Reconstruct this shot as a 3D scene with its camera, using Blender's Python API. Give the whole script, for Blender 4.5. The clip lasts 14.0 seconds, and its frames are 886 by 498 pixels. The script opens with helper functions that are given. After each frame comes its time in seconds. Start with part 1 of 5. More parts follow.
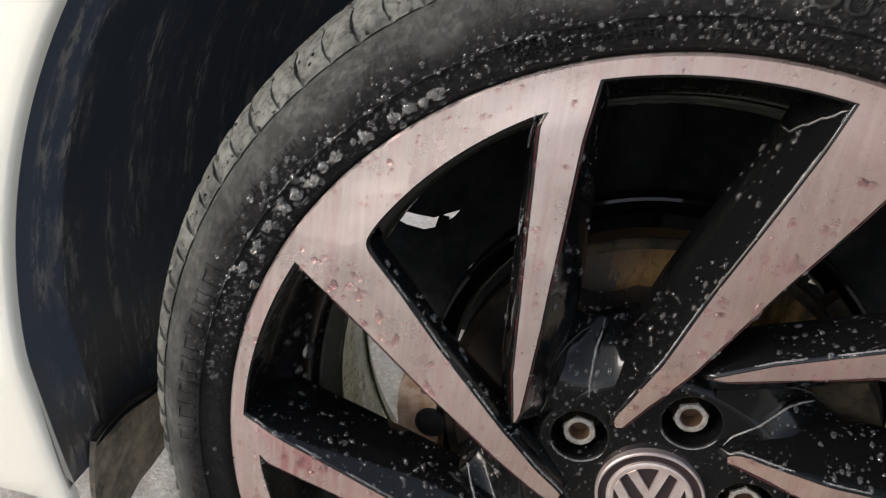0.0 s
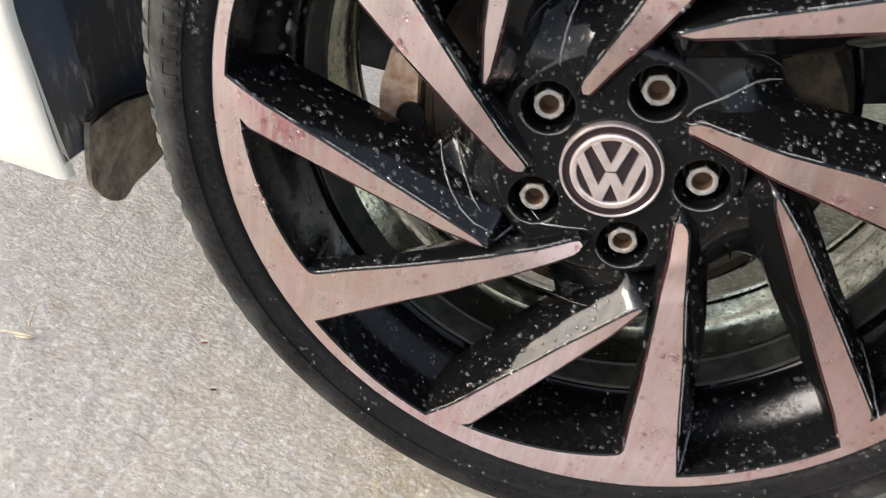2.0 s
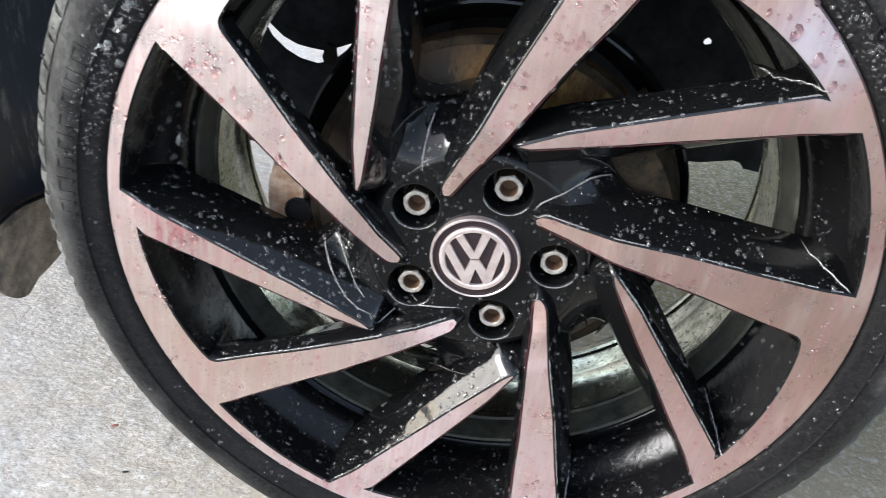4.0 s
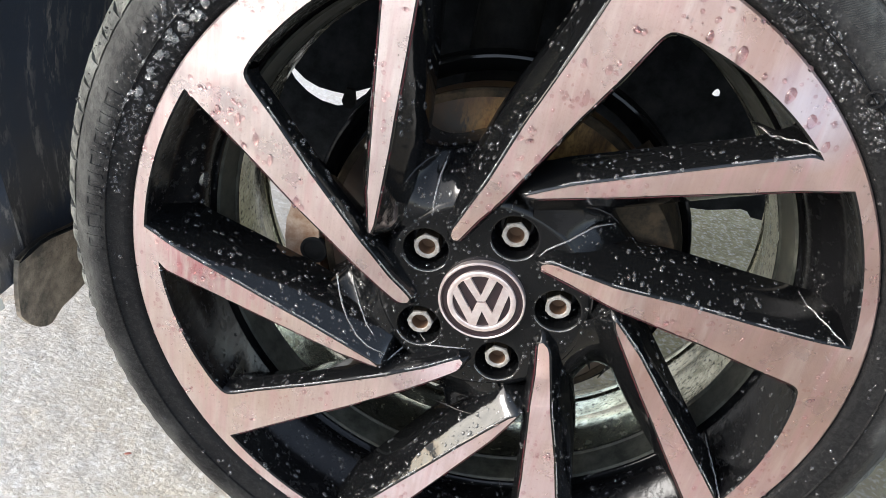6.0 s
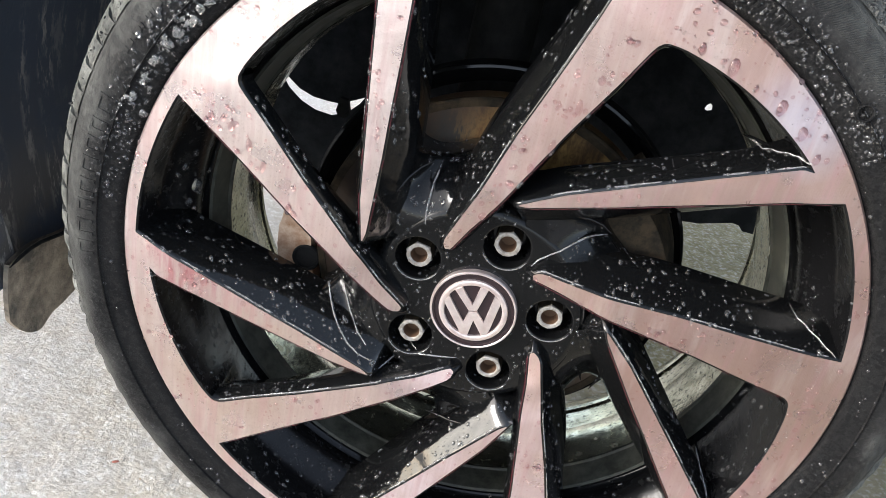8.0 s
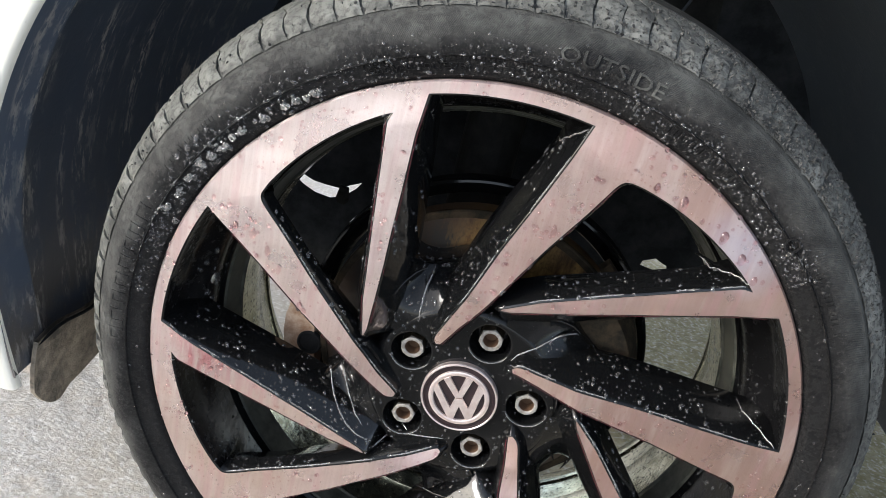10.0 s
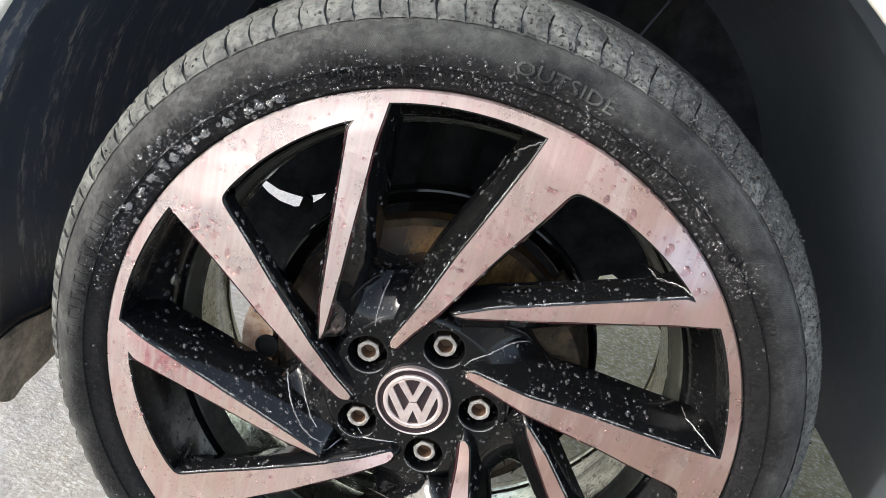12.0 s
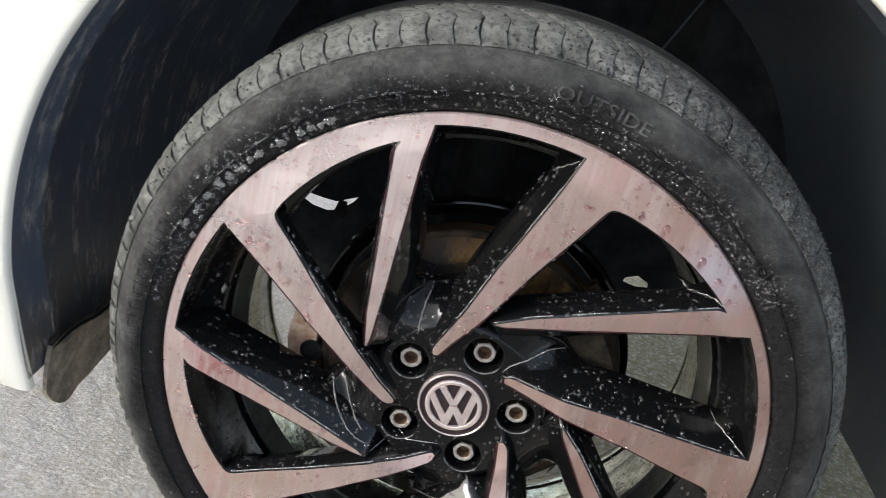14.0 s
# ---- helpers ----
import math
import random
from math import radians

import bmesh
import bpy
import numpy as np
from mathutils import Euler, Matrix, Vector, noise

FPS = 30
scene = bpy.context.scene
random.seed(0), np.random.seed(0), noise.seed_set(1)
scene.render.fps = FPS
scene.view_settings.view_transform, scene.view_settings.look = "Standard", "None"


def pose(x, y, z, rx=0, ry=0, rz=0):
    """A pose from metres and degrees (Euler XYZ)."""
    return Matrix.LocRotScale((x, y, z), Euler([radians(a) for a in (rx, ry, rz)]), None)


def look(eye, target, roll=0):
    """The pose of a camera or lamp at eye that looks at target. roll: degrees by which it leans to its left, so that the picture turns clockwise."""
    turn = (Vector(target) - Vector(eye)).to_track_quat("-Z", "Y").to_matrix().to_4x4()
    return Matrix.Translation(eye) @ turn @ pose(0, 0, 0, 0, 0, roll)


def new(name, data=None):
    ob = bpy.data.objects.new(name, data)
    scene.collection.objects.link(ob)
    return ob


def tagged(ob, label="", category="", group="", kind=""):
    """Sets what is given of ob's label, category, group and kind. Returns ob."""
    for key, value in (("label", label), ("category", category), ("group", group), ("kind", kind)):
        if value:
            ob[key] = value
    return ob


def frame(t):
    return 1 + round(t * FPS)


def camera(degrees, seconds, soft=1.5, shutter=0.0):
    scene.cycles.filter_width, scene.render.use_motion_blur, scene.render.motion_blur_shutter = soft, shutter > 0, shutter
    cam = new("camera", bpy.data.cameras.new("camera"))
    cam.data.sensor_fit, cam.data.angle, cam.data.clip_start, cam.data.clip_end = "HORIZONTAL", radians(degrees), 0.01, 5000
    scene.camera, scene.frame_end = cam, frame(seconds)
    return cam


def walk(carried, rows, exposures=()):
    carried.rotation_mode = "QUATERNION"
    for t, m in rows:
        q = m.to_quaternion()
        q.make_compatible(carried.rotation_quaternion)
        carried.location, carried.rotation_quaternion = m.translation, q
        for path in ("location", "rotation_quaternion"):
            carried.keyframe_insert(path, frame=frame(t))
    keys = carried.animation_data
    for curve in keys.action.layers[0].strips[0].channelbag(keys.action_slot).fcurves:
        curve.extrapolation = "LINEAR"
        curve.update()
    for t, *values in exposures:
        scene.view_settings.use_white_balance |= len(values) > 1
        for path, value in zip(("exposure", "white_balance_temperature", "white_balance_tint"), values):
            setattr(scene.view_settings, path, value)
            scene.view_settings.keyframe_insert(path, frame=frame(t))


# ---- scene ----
# ---- camera and its walk
cam = camera(58.27, 14.0, soft=0.8, shutter=0.4)
PATH = [
    (0, -0.0734, -0.3489, 0.582, 66.36, -6.66, 11.57),
    (0.5, -0.0757, -0.35, 0.5633, 64.13, -7.06, 14.09),
    (1, -0.066, -0.3539, 0.5308, 60.09, -7.8, 14.86),
    (1.5, -0.0417, -0.381, 0.5148, 57.37, -8.31, 15.1),
    (2, -0.0242, -0.3954, 0.5036, 55.12, -8.97, 14.64),
    (2.5, 0.0082, -0.4078, 0.4894, 55.38, -11.21, 12.31),
    (3, 0.0364, -0.3907, 0.52, 55.81, -12.18, 7.01),
    (3.5, 0.0078, -0.3982, 0.5571, 57.91, -10.41, 5.42),
    (4, -0.0029, -0.419, 0.5633, 58.64, -9.16, 7.94),
    (4.2, -0.0041, -0.4219, 0.5642, 58.75, -8.79, 8.83),
    (6.5, 0.0018, -0.434, 0.5787, 61.45, -10.15, 9.56),
    (7, 0.0011, -0.4342, 0.5726, 61.7, -10.42, 9.51),
    (7.5, -0.0001, -0.4359, 0.5758, 61.81, -10.59, 9.47),
    (8, 0.0021, -0.4343, 0.5752, 61.9, -10.7, 9.49),
    (8.5, -0.0055, -0.4516, 0.5912, 61.99, -10.64, 9.56),
    (9, -0.0117, -0.4743, 0.622, 63.89, -10.93, 9.77),
    (9.2, -0.0105, -0.4789, 0.6276, 65.04, -11.15, 9.64),
    (11.3, -0.006, -0.4925, 0.6389, 65.98, -14.5, 7.93),
    (11.5, -0.0043, -0.4987, 0.6351, 66.93, -14.41, 7.49),
    (12, 0.0022, -0.5003, 0.6362, 67.2, -14.65, 7.39),
    (12.5, 0.0064, -0.494, 0.634, 67.23, -14.61, 7.52),
    (13, 0.0054, -0.4895, 0.6385, 67.24, -14.71, 7.57),
    (13.5, 0.0019, -0.5074, 0.6443, 67.11, -14.58, 7.56),
    (14, -0.0213, -0.5223, 0.6573, 66.16, -14.14, 8.26),
]
walk(cam, [(t, pose(x, y, z, rx, ry, rz)) for t, x, y, z, rx, ry, rz in PATH],
     exposures=[(0.0, 1.09, 6700, 11), (1.0, 1.13, 6700, 11), (2.0, 1.52, 6700, 11), (3.0, 2.07, 6350, 9), (3.5, 2.17, 6100, 9), (4.0, 1.87, 6100, 9), (6.5, 1.94, 6350, 9), (8.0, 1.89, 6350, 9), (9.0, 1.55, 6350, 9), (9.5, 1.6, 6350, 9), (12.0, 1.87, 6350, 9), (13.0, 1.94, 6350, 9), (13.5, 1.82, 6350, 9), (14.0, 1.4, 6350, 9)])

from mathutils.bvhtree import BVHTree
from mathutils.geometry import tessellate_polygon

# ---- world, sun, exposure
world = bpy.data.worlds.new("sky")
scene.world = world
world.use_nodes = True
wn = world.node_tree.nodes
sky = wn.new("ShaderNodeTexSky")
sky.sky_type = "NISHITA"
sky.sun_disc = False
sky.sun_elevation, sky.sun_rotation = radians(22), radians(242)
sky.dust_density, sky.air_density, sky.ozone_density = 1.6, 0.75, 0.6
haze = wn.new("ShaderNodeHueSaturation")
haze.inputs["Saturation"].default_value = 0.6
world.node_tree.links.new(sky.outputs[0], haze.inputs["Color"])
world.node_tree.links.new(haze.outputs[0], wn["Background"].inputs[0])
wn["Background"].inputs[1].default_value = 0.15
sun = new("sun", bpy.data.lights.new("sun", "SUN"))
sun.data.energy, sun.data.angle, sun.data.color = 0.67, radians(19), (1.0, 0.975, 0.955)
sun.matrix_world = look((-2.55, -1.36, 1.45), (0, 0, 0.3))


# ---- materials
def mat(name, color, rough=0.5, metal=0.0, spec=0.5):
    m = bpy.data.materials.new(name)
    m.use_nodes = True
    b = m.node_tree.nodes["Principled BSDF"]
    b.inputs["Base Color"].default_value = (*color, 1)
    b.inputs["Roughness"].default_value = rough
    b.inputs["Metallic"].default_value = metal
    b.inputs["Specular IOR Level"].default_value = spec
    return m


def node(m, kind, **kw):
    n = m.node_tree.nodes.new(kind)
    for key, value in kw.items():
        n.inputs[key].default_value = value
    return n


def link(m, a, b):
    m.node_tree.links.new(a, b)


def noise_tex(m, vec, scale, detail=6.0, rough=0.6, lo=0.35, hi=0.65):
    n = node(m, "ShaderNodeTexNoise", Scale=scale, Detail=detail, Roughness=rough)
    link(m, vec, n.inputs["Vector"])
    r = m.node_tree.nodes.new("ShaderNodeMapRange")
    r.inputs["From Min"].default_value, r.inputs["From Max"].default_value = lo, hi
    link(m, n.outputs["Fac"], r.inputs["Value"])
    return r.outputs["Result"]


def mix(m, fac, a, b):
    x = m.node_tree.nodes.new("ShaderNodeMix")
    x.data_type = "RGBA"
    for slot, v in ((0, fac), (6, a), (7, b)):
        if isinstance(v, (tuple, float, int)):
            x.inputs[slot].default_value = (*v, 1) if isinstance(v, tuple) else v
        else:
            link(m, v, x.inputs[slot])
    return x.outputs[2]


def mathn(m, op, a, b):
    x = m.node_tree.nodes.new("ShaderNodeMath")
    x.operation = op
    for i, v in enumerate((a, b)):
        if isinstance(v, (float, int)):
            x.inputs[i].default_value = v
        else:
            link(m, v, x.inputs[i])
    return x.outputs[0]


def bump(m, height, strength, distance):
    b = m.node_tree.nodes.new("ShaderNodeBump")
    b.inputs["Strength"].default_value, b.inputs["Distance"].default_value = strength, distance
    link(m, height, b.inputs["Height"])
    link(m, b.outputs["Normal"], m.node_tree.nodes["Principled BSDF"].inputs["Normal"])


def setin(m, name, out):
    link(m, out, m.node_tree.nodes["Principled BSDF"].inputs[name])


def position(m, scale=(1, 1, 1)):
    """World position, scaled."""
    g = m.node_tree.nodes.new("ShaderNodeNewGeometry")
    mp = m.node_tree.nodes.new("ShaderNodeMapping")
    mp.inputs["Scale"].default_value = scale
    link(m, g.outputs["Position"], mp.inputs["Vector"])
    return mp.outputs["Vector"]


def wheel_polar(m):
    """Radius from the wheel's axis and angle round it."""
    g = m.node_tree.nodes.new("ShaderNodeNewGeometry")
    sep = m.node_tree.nodes.new("ShaderNodeSeparateXYZ")
    link(m, g.outputs["Position"], sep.inputs[0])
    z = mathn(m, "SUBTRACT", sep.outputs["Z"], 0.3033)
    x = sep.outputs["X"]
    r = mathn(m, "SQRT", mathn(m, "ADD", mathn(m, "MULTIPLY", x, x), mathn(m, "MULTIPLY", z, z)), 0.0)
    return r, mathn(m, "ARCTAN2", z, x)


def ramp(m, value, lo, hi):
    r = m.node_tree.nodes.new("ShaderNodeMapRange")
    r.inputs["From Min"].default_value, r.inputs["From Max"].default_value = lo, hi
    link(m, value, r.inputs["Value"])
    return r.outputs["Result"]


def sepx(m, axis="X"):
    g = m.node_tree.nodes.new("ShaderNodeNewGeometry")
    sep = m.node_tree.nodes.new("ShaderNodeSeparateXYZ")
    link(m, g.outputs["Position"], sep.inputs[0])
    return sep.outputs[axis]


# machined aluminium under a drying pink film of wheel cleaner
M_FACE = mat("machined_aluminium", (0.78, 0.63, 0.61), 0.34, 0.85)
v = position(M_FACE)
blot = noise_tex(M_FACE, v, 24, 6, 0.65, 0.38, 0.66)
streak = noise_tex(M_FACE, position(M_FACE, (190, 60, 22)), 1.0, 4, 0.6, 0.42, 0.72)
film_or_shade = noise_tex(M_FACE, position(M_FACE, (60, 30, 14)), 1.0, 5, 0.6, 0.55, 0.74)
speck = noise_tex(M_FACE, v, 420, 4, 0.7, 0.58, 0.68)
col = mix(M_FACE, blot, (0.76, 0.645, 0.615), (0.67, 0.505, 0.475))
col = mix(M_FACE, mathn(M_FACE, "MULTIPLY", streak, 0.5), col, (0.88, 0.79, 0.765))
col = mix(M_FACE, mathn(M_FACE, "MULTIPLY", film_or_shade, 0.5), col, (0.66, 0.40, 0.42))
col = mix(M_FACE, mathn(M_FACE, "MULTIPLY", speck, 0.38), col, (0.35, 0.22, 0.2))
# Faces painted darker toward the right: thicker pink film plus weaker light there.
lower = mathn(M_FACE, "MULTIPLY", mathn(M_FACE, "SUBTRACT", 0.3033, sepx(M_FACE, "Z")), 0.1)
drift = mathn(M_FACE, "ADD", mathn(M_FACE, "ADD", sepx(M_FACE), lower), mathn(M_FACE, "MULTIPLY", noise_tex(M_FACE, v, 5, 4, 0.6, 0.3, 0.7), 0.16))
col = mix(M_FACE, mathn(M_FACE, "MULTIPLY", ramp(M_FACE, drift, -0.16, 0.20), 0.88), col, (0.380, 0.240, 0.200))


def stain_or_glare_at(m, x, z, inner, outer):
    """A soft-edged patch round a place on the wheel's face."""
    dx = mathn(m, "SUBTRACT", sepx(m), x)
    dz = mathn(m, "SUBTRACT", sepx(m, "Z"), z)
    d = mathn(m, "SQRT", mathn(m, "ADD", mathn(m, "MULTIPLY", dx, dx), mathn(m, "MULTIPLY", dz, dz)), 0.0)
    return ramp(m, d, outer, inner)


drips = noise_tex(M_FACE, position(M_FACE, (170, 40, 26)), 1.0, 4, 0.6, 0.42, 0.60)
for x, z, size, tone, much in ((-0.192, 0.286, 0.036, (0.50, 0.13, 0.17), 0.95), (-0.070, 0.089, 0.040, (0.55, 0.16, 0.19), 0.9), (-0.150, 0.270, 0.03, (0.62, 0.26, 0.28), 0.7), (0.024, 0.12, 0.05, (0.72, 0.42, 0.50), 0.6)):
    spot = mathn(M_FACE, "MULTIPLY", mathn(M_FACE, "MULTIPLY", stain_or_glare_at(M_FACE, x, z, size * 0.2, size), drips), much)
    col = mix(M_FACE, spot, col, tone)
col = mix(M_FACE, mathn(M_FACE, "MULTIPLY", stain_or_glare_at(M_FACE, 0.150, 0.474, 0.008, 0.036), 0.65), col, (0.56, 0.54, 0.66))
# Tan and lilac tints; sun glare painted pale at the upper left.
for x, z, size, tone, much in ((-0.155, 0.215, 0.12, (0.47, 0.36, 0.285), 0.75), (0.03, 0.075, 0.20, (0.86, 0.745, 0.83), 0.95), (0.15, 0.17, 0.13, (0.62, 0.475, 0.52), 0.7), (-0.13, 0.46, 0.15, (0.80, 0.745, 0.725), 0.65)):
    col = mix(M_FACE, mathn(M_FACE, "MULTIPLY", mathn(M_FACE, "MULTIPLY", stain_or_glare_at(M_FACE, x, z, size * 0.3, size), ramp(M_FACE, blot, -1.0, 1.0)), much), col, tone)
setin(M_FACE, "Roughness", ramp(M_FACE, blot, -1.0, 3.2))
rad, ang = wheel_polar(M_FACE)
scuff = mathn(M_FACE, "MULTIPLY", noise_tex(M_FACE, v, 300, 4, 0.7, 0.60, 0.64), mathn(M_FACE, "MULTIPLY", ramp(M_FACE, rad, 0.2280, 0.2310), mathn(M_FACE, "MULTIPLY", ramp(M_FACE, ang, 0.25, 0.4), ramp(M_FACE, ang, 1.9, 1.7))))
col = mix(M_FACE, mathn(M_FACE, "MULTIPLY", scuff, 0.8), col, (0.20, 0.14, 0.13))
tint = noise_tex(M_FACE, position(M_FACE, (14, 9, 6)), 1.0, 3, 0.5, 0.40, 0.62)
tint2 = noise_tex(M_FACE, position(M_FACE, (9, 5, 15)), 1.0, 3, 0.5, 0.48, 0.66)
col = mix(M_FACE, mathn(M_FACE, "MULTIPLY", tint, 0.13), col, (0.62, 0.54, 0.44))
col = mix(M_FACE, mathn(M_FACE, "MULTIPLY", tint2, 0.14), col, (0.58, 0.50, 0.56))
brush = noise_tex(M_FACE, position(M_FACE, (420, 60, 16)), 1.0, 3, 0.6, 0.40, 0.66)
col = mix(M_FACE, mathn(M_FACE, "MULTIPLY", brush, 0.15), col, (0.34, 0.22, 0.20))
haze_spots = noise_tex(M_FACE, v, 900, 2, 0.5, 0.60, 0.66)
col = mix(M_FACE, mathn(M_FACE, "MULTIPLY", haze_spots, 0.12), col, (0.30, 0.18, 0.17))
runny = noise_tex(M_FACE, position(M_FACE, (95, 30, 9)), 1.0, 4, 0.6, 0.52, 0.62)
col = mix(M_FACE, mathn(M_FACE, "MULTIPLY", runny, 0.28), col, (0.56, 0.31, 0.33))
pale = noise_tex(M_FACE, position(M_FACE, (60, 30, 11)), 1.0, 4, 0.6, 0.54, 0.66)
col = mix(M_FACE, mathn(M_FACE, "MULTIPLY", pale, 0.16), col, (0.86, 0.80, 0.77))
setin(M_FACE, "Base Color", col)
lathe = node(M_FACE, "ShaderNodeTexNoise", Scale=1.0, Detail=2.0)
lathe.noise_dimensions = "1D"
link(M_FACE, mathn(M_FACE, "MULTIPLY", rad, 2600.0), lathe.inputs["W"])
bump(M_FACE, mathn(M_FACE, "ADD", mathn(M_FACE, "MULTIPLY", lathe.outputs["Fac"], 0.25), blot), 0.25, 0.0006)

M_BLACK = mat("gloss_black_paint", (0.0045, 0.0047, 0.0050), 0.05, 0.0, 0.26)
bw = noise_tex(M_BLACK, position(M_BLACK), 55, 4, 0.6, 0.3, 0.7)
setin(M_BLACK, "Roughness", ramp(M_BLACK, bw, -0.5, 9.0))
wet = noise_tex(M_BLACK, position(M_BLACK), 150, 3, 0.6, 0.3, 0.75)
pool = noise_tex(M_BLACK, position(M_BLACK), 28, 3, 0.5, 0.45, 0.62)
bump(M_BLACK, mathn(M_BLACK, "MULTIPLY", wet, pool), 0.12, 0.0010)

M_FILM = mat("streaming_wet_black_paint", (0.0045, 0.0047, 0.0050), 0.05, 0.0, 0.5)
ripple = noise_tex(M_FILM, position(M_FILM, (40, 26, 20)), 1.0, 2, 0.6, 0.3, 0.75)
runnel = noise_tex(M_FILM, position(M_FILM), 210, 3, 0.6, 0.35, 0.7)
bump(M_FILM, mathn(M_FILM, "ADD", ripple, mathn(M_FILM, "MULTIPLY", runnel, 0.05)), 0.14, 0.0030)

M_WELL = mat("black_rim_well", (0.003, 0.003, 0.0035), 0.12, 0.0, 0.28)
wd = noise_tex(M_WELL, position(M_WELL), 120, 6, 0.7, 0.55, 0.75)
setin(M_WELL, "Base Color", mix(M_WELL, wd, (0.0055, 0.0055, 0.006), (0.017, 0.017, 0.017)))
setin(M_WELL, "Roughness", ramp(M_WELL, wd, -0.7, 2.4))
bump(M_WELL, noise_tex(M_WELL, position(M_WELL, (60, 25, 60)), 1.0, 4, 0.6, 0.3, 0.7), 0.25, 0.0012)

M_BARREL = mat("dirty_bare_barrel", (0.3, 0.3, 0.27), 0.3, 0.95)
dirt = noise_tex(M_BARREL, position(M_BARREL), 60, 6, 0.7)
spots = noise_tex(M_BARREL, position(M_BARREL), 300, 3, 0.6, 0.585, 0.62)
bcol = mix(M_BARREL, dirt, (0.62, 0.605, 0.48), (0.32, 0.31, 0.225))
setin(M_BARREL, "Base Color", mix(M_BARREL, mathn(M_BARREL, "MULTIPLY", spots, 0.9), bcol, (0.05, 0.05, 0.04)))
setin(M_BARREL, "Roughness", ramp(M_BARREL, dirt, -0.5, 4.5))
bump(M_BARREL, noise_tex(M_BARREL, position(M_BARREL), 120, 4, 0.6, 0.35, 0.7), 0.10, 0.0012)

M_GRIME = mat("grimy_barrel_step", (0.10, 0.10, 0.09), 0.42, 0.0, 0.2)
gm = noise_tex(M_GRIME, position(M_GRIME), 70, 6, 0.7, 0.36, 0.66)
setin(M_GRIME, "Base Color", mix(M_GRIME, gm, (0.026, 0.028, 0.023), (0.080, 0.081, 0.067)))
setin(M_GRIME, "Roughness", ramp(M_GRIME, gm, -1.2, 2.2))


def rubber(name, dusty, lo, hi):
    m = mat(name, (0.03, 0.03, 0.03), 0.6, 0.0, 0.13)
    p = position(m)
    r, a = wheel_polar(m)
    cloud = noise_tex(m, p, 26, 8, 0.65, 0.35, 0.68)
    grit = noise_tex(m, p, 210, 7, 0.8, 0.48, 0.62)
    flecks = noise_tex(m, p, 420, 3, 0.6, 0.60, 0.66)
    reach = ramp(m, mathn(m, "ADD", r, mathn(m, "MULTIPLY", cloud, 0.016)), lo, hi)
    base = mix(m, cloud, (0.009, 0.009, 0.0095), (0.024, 0.024, 0.024))
    dry = mix(m, cloud, (0.105, 0.108, 0.100), (0.210, 0.213, 0.195))
    c = mix(m, mathn(m, "MULTIPLY", reach, dusty), base, dry)
    c = mix(m, mathn(m, "MULTIPLY", grit, 0.68), c, (0.022, 0.022, 0.022))
    c = mix(m, mathn(m, "MULTIPLY", flecks, 0.09), c, (0.26, 0.26, 0.24))
    soak = ramp(m, mathn(m, "ADD", r, mathn(m, "MULTIPLY", cloud, 0.007)), 0.2645, 0.2560)
    # Rubber gets darker toward the ground.
    low_dark = ramp(m, mathn(m, "ADD", sepx(m, "Z"), mathn(m, "MULTIPLY", cloud, 0.05)), 0.17, 0.05)
    c = mix(m, mathn(m, "MULTIPLY", low_dark, 0.62), c, (0.006, 0.006, 0.0065))
    c = mix(m, mathn(m, "MULTIPLY", soak, 0.72), c, (0.006, 0.006, 0.0065))
    splash = node(m, "ShaderNodeTexNoise", Scale=115.0, Detail=3.0, Roughness=0.6, Distortion=1.4)
    link(m, p, splash.inputs["Vector"])
    marks = mathn(m, "MULTIPLY", ramp(m, splash.outputs["Fac"], 0.53, 0.57), ramp(m, r, 0.279, 0.284))
    c = mix(m, mathn(m, "MULTIPLY", mathn(m, "MULTIPLY", marks, ramp(m, a, 1.55, 1.25)), 0.55), c, (0.030, 0.030, 0.033))
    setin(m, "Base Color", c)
    setin(m, "Roughness", ramp(m, mathn(m, "ADD", reach, mathn(m, "MULTIPLY", cloud, 0.3)), -1.1, 1.7))
    hatch = mathn(m, "SINE", mathn(m, "ADD", mathn(m, "MULTIPLY", a, 1250.0), mathn(m, "MULTIPLY", r, 3200.0)), 0.0)
    band = mathn(m, "MULTIPLY", ramp(m, r, 0.2618, 0.2628), ramp(m, r, 0.2750, 0.2742))
    band = mathn(m, "MULTIPLY", band, mathn(m, "MULTIPLY", ramp(m, a, 0.25, 0.5), ramp(m, a, 2.05, 1.85)))
    h = mathn(m, "ADD", mathn(m, "MULTIPLY", hatch, mathn(m, "MULTIPLY", band, 0.35)), mathn(m, "MULTIPLY", grit, -0.7))
    bump(m, h, 0.6, 0.0007)
    return m


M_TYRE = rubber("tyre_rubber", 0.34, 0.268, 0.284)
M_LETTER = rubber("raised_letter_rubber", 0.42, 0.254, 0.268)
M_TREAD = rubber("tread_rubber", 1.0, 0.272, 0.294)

M_CRUMB = mat("rubber_crumb", (0.05, 0.05, 0.05), 0.9)
ri = M_CRUMB.node_tree.nodes.new("ShaderNodeNewGeometry")
setin(M_CRUMB, "Base Color", mix(M_CRUMB, ri.outputs["Random Per Island"], (0.012, 0.012, 0.013), (0.085, 0.085, 0.08)))
M_LINER = mat("black_plastic_liner", (0.012, 0.014, 0.018), 0.5)
la = wheel_polar(M_LINER)[1]
run = M_LINER.node_tree.nodes.new("ShaderNodeCombineXYZ")
link(M_LINER, mathn(M_LINER, "MULTIPLY", sepx(M_LINER, "Y"), 130.0), run.inputs["X"])
link(M_LINER, mathn(M_LINER, "MULTIPLY", la, 13.0), run.inputs["Y"])
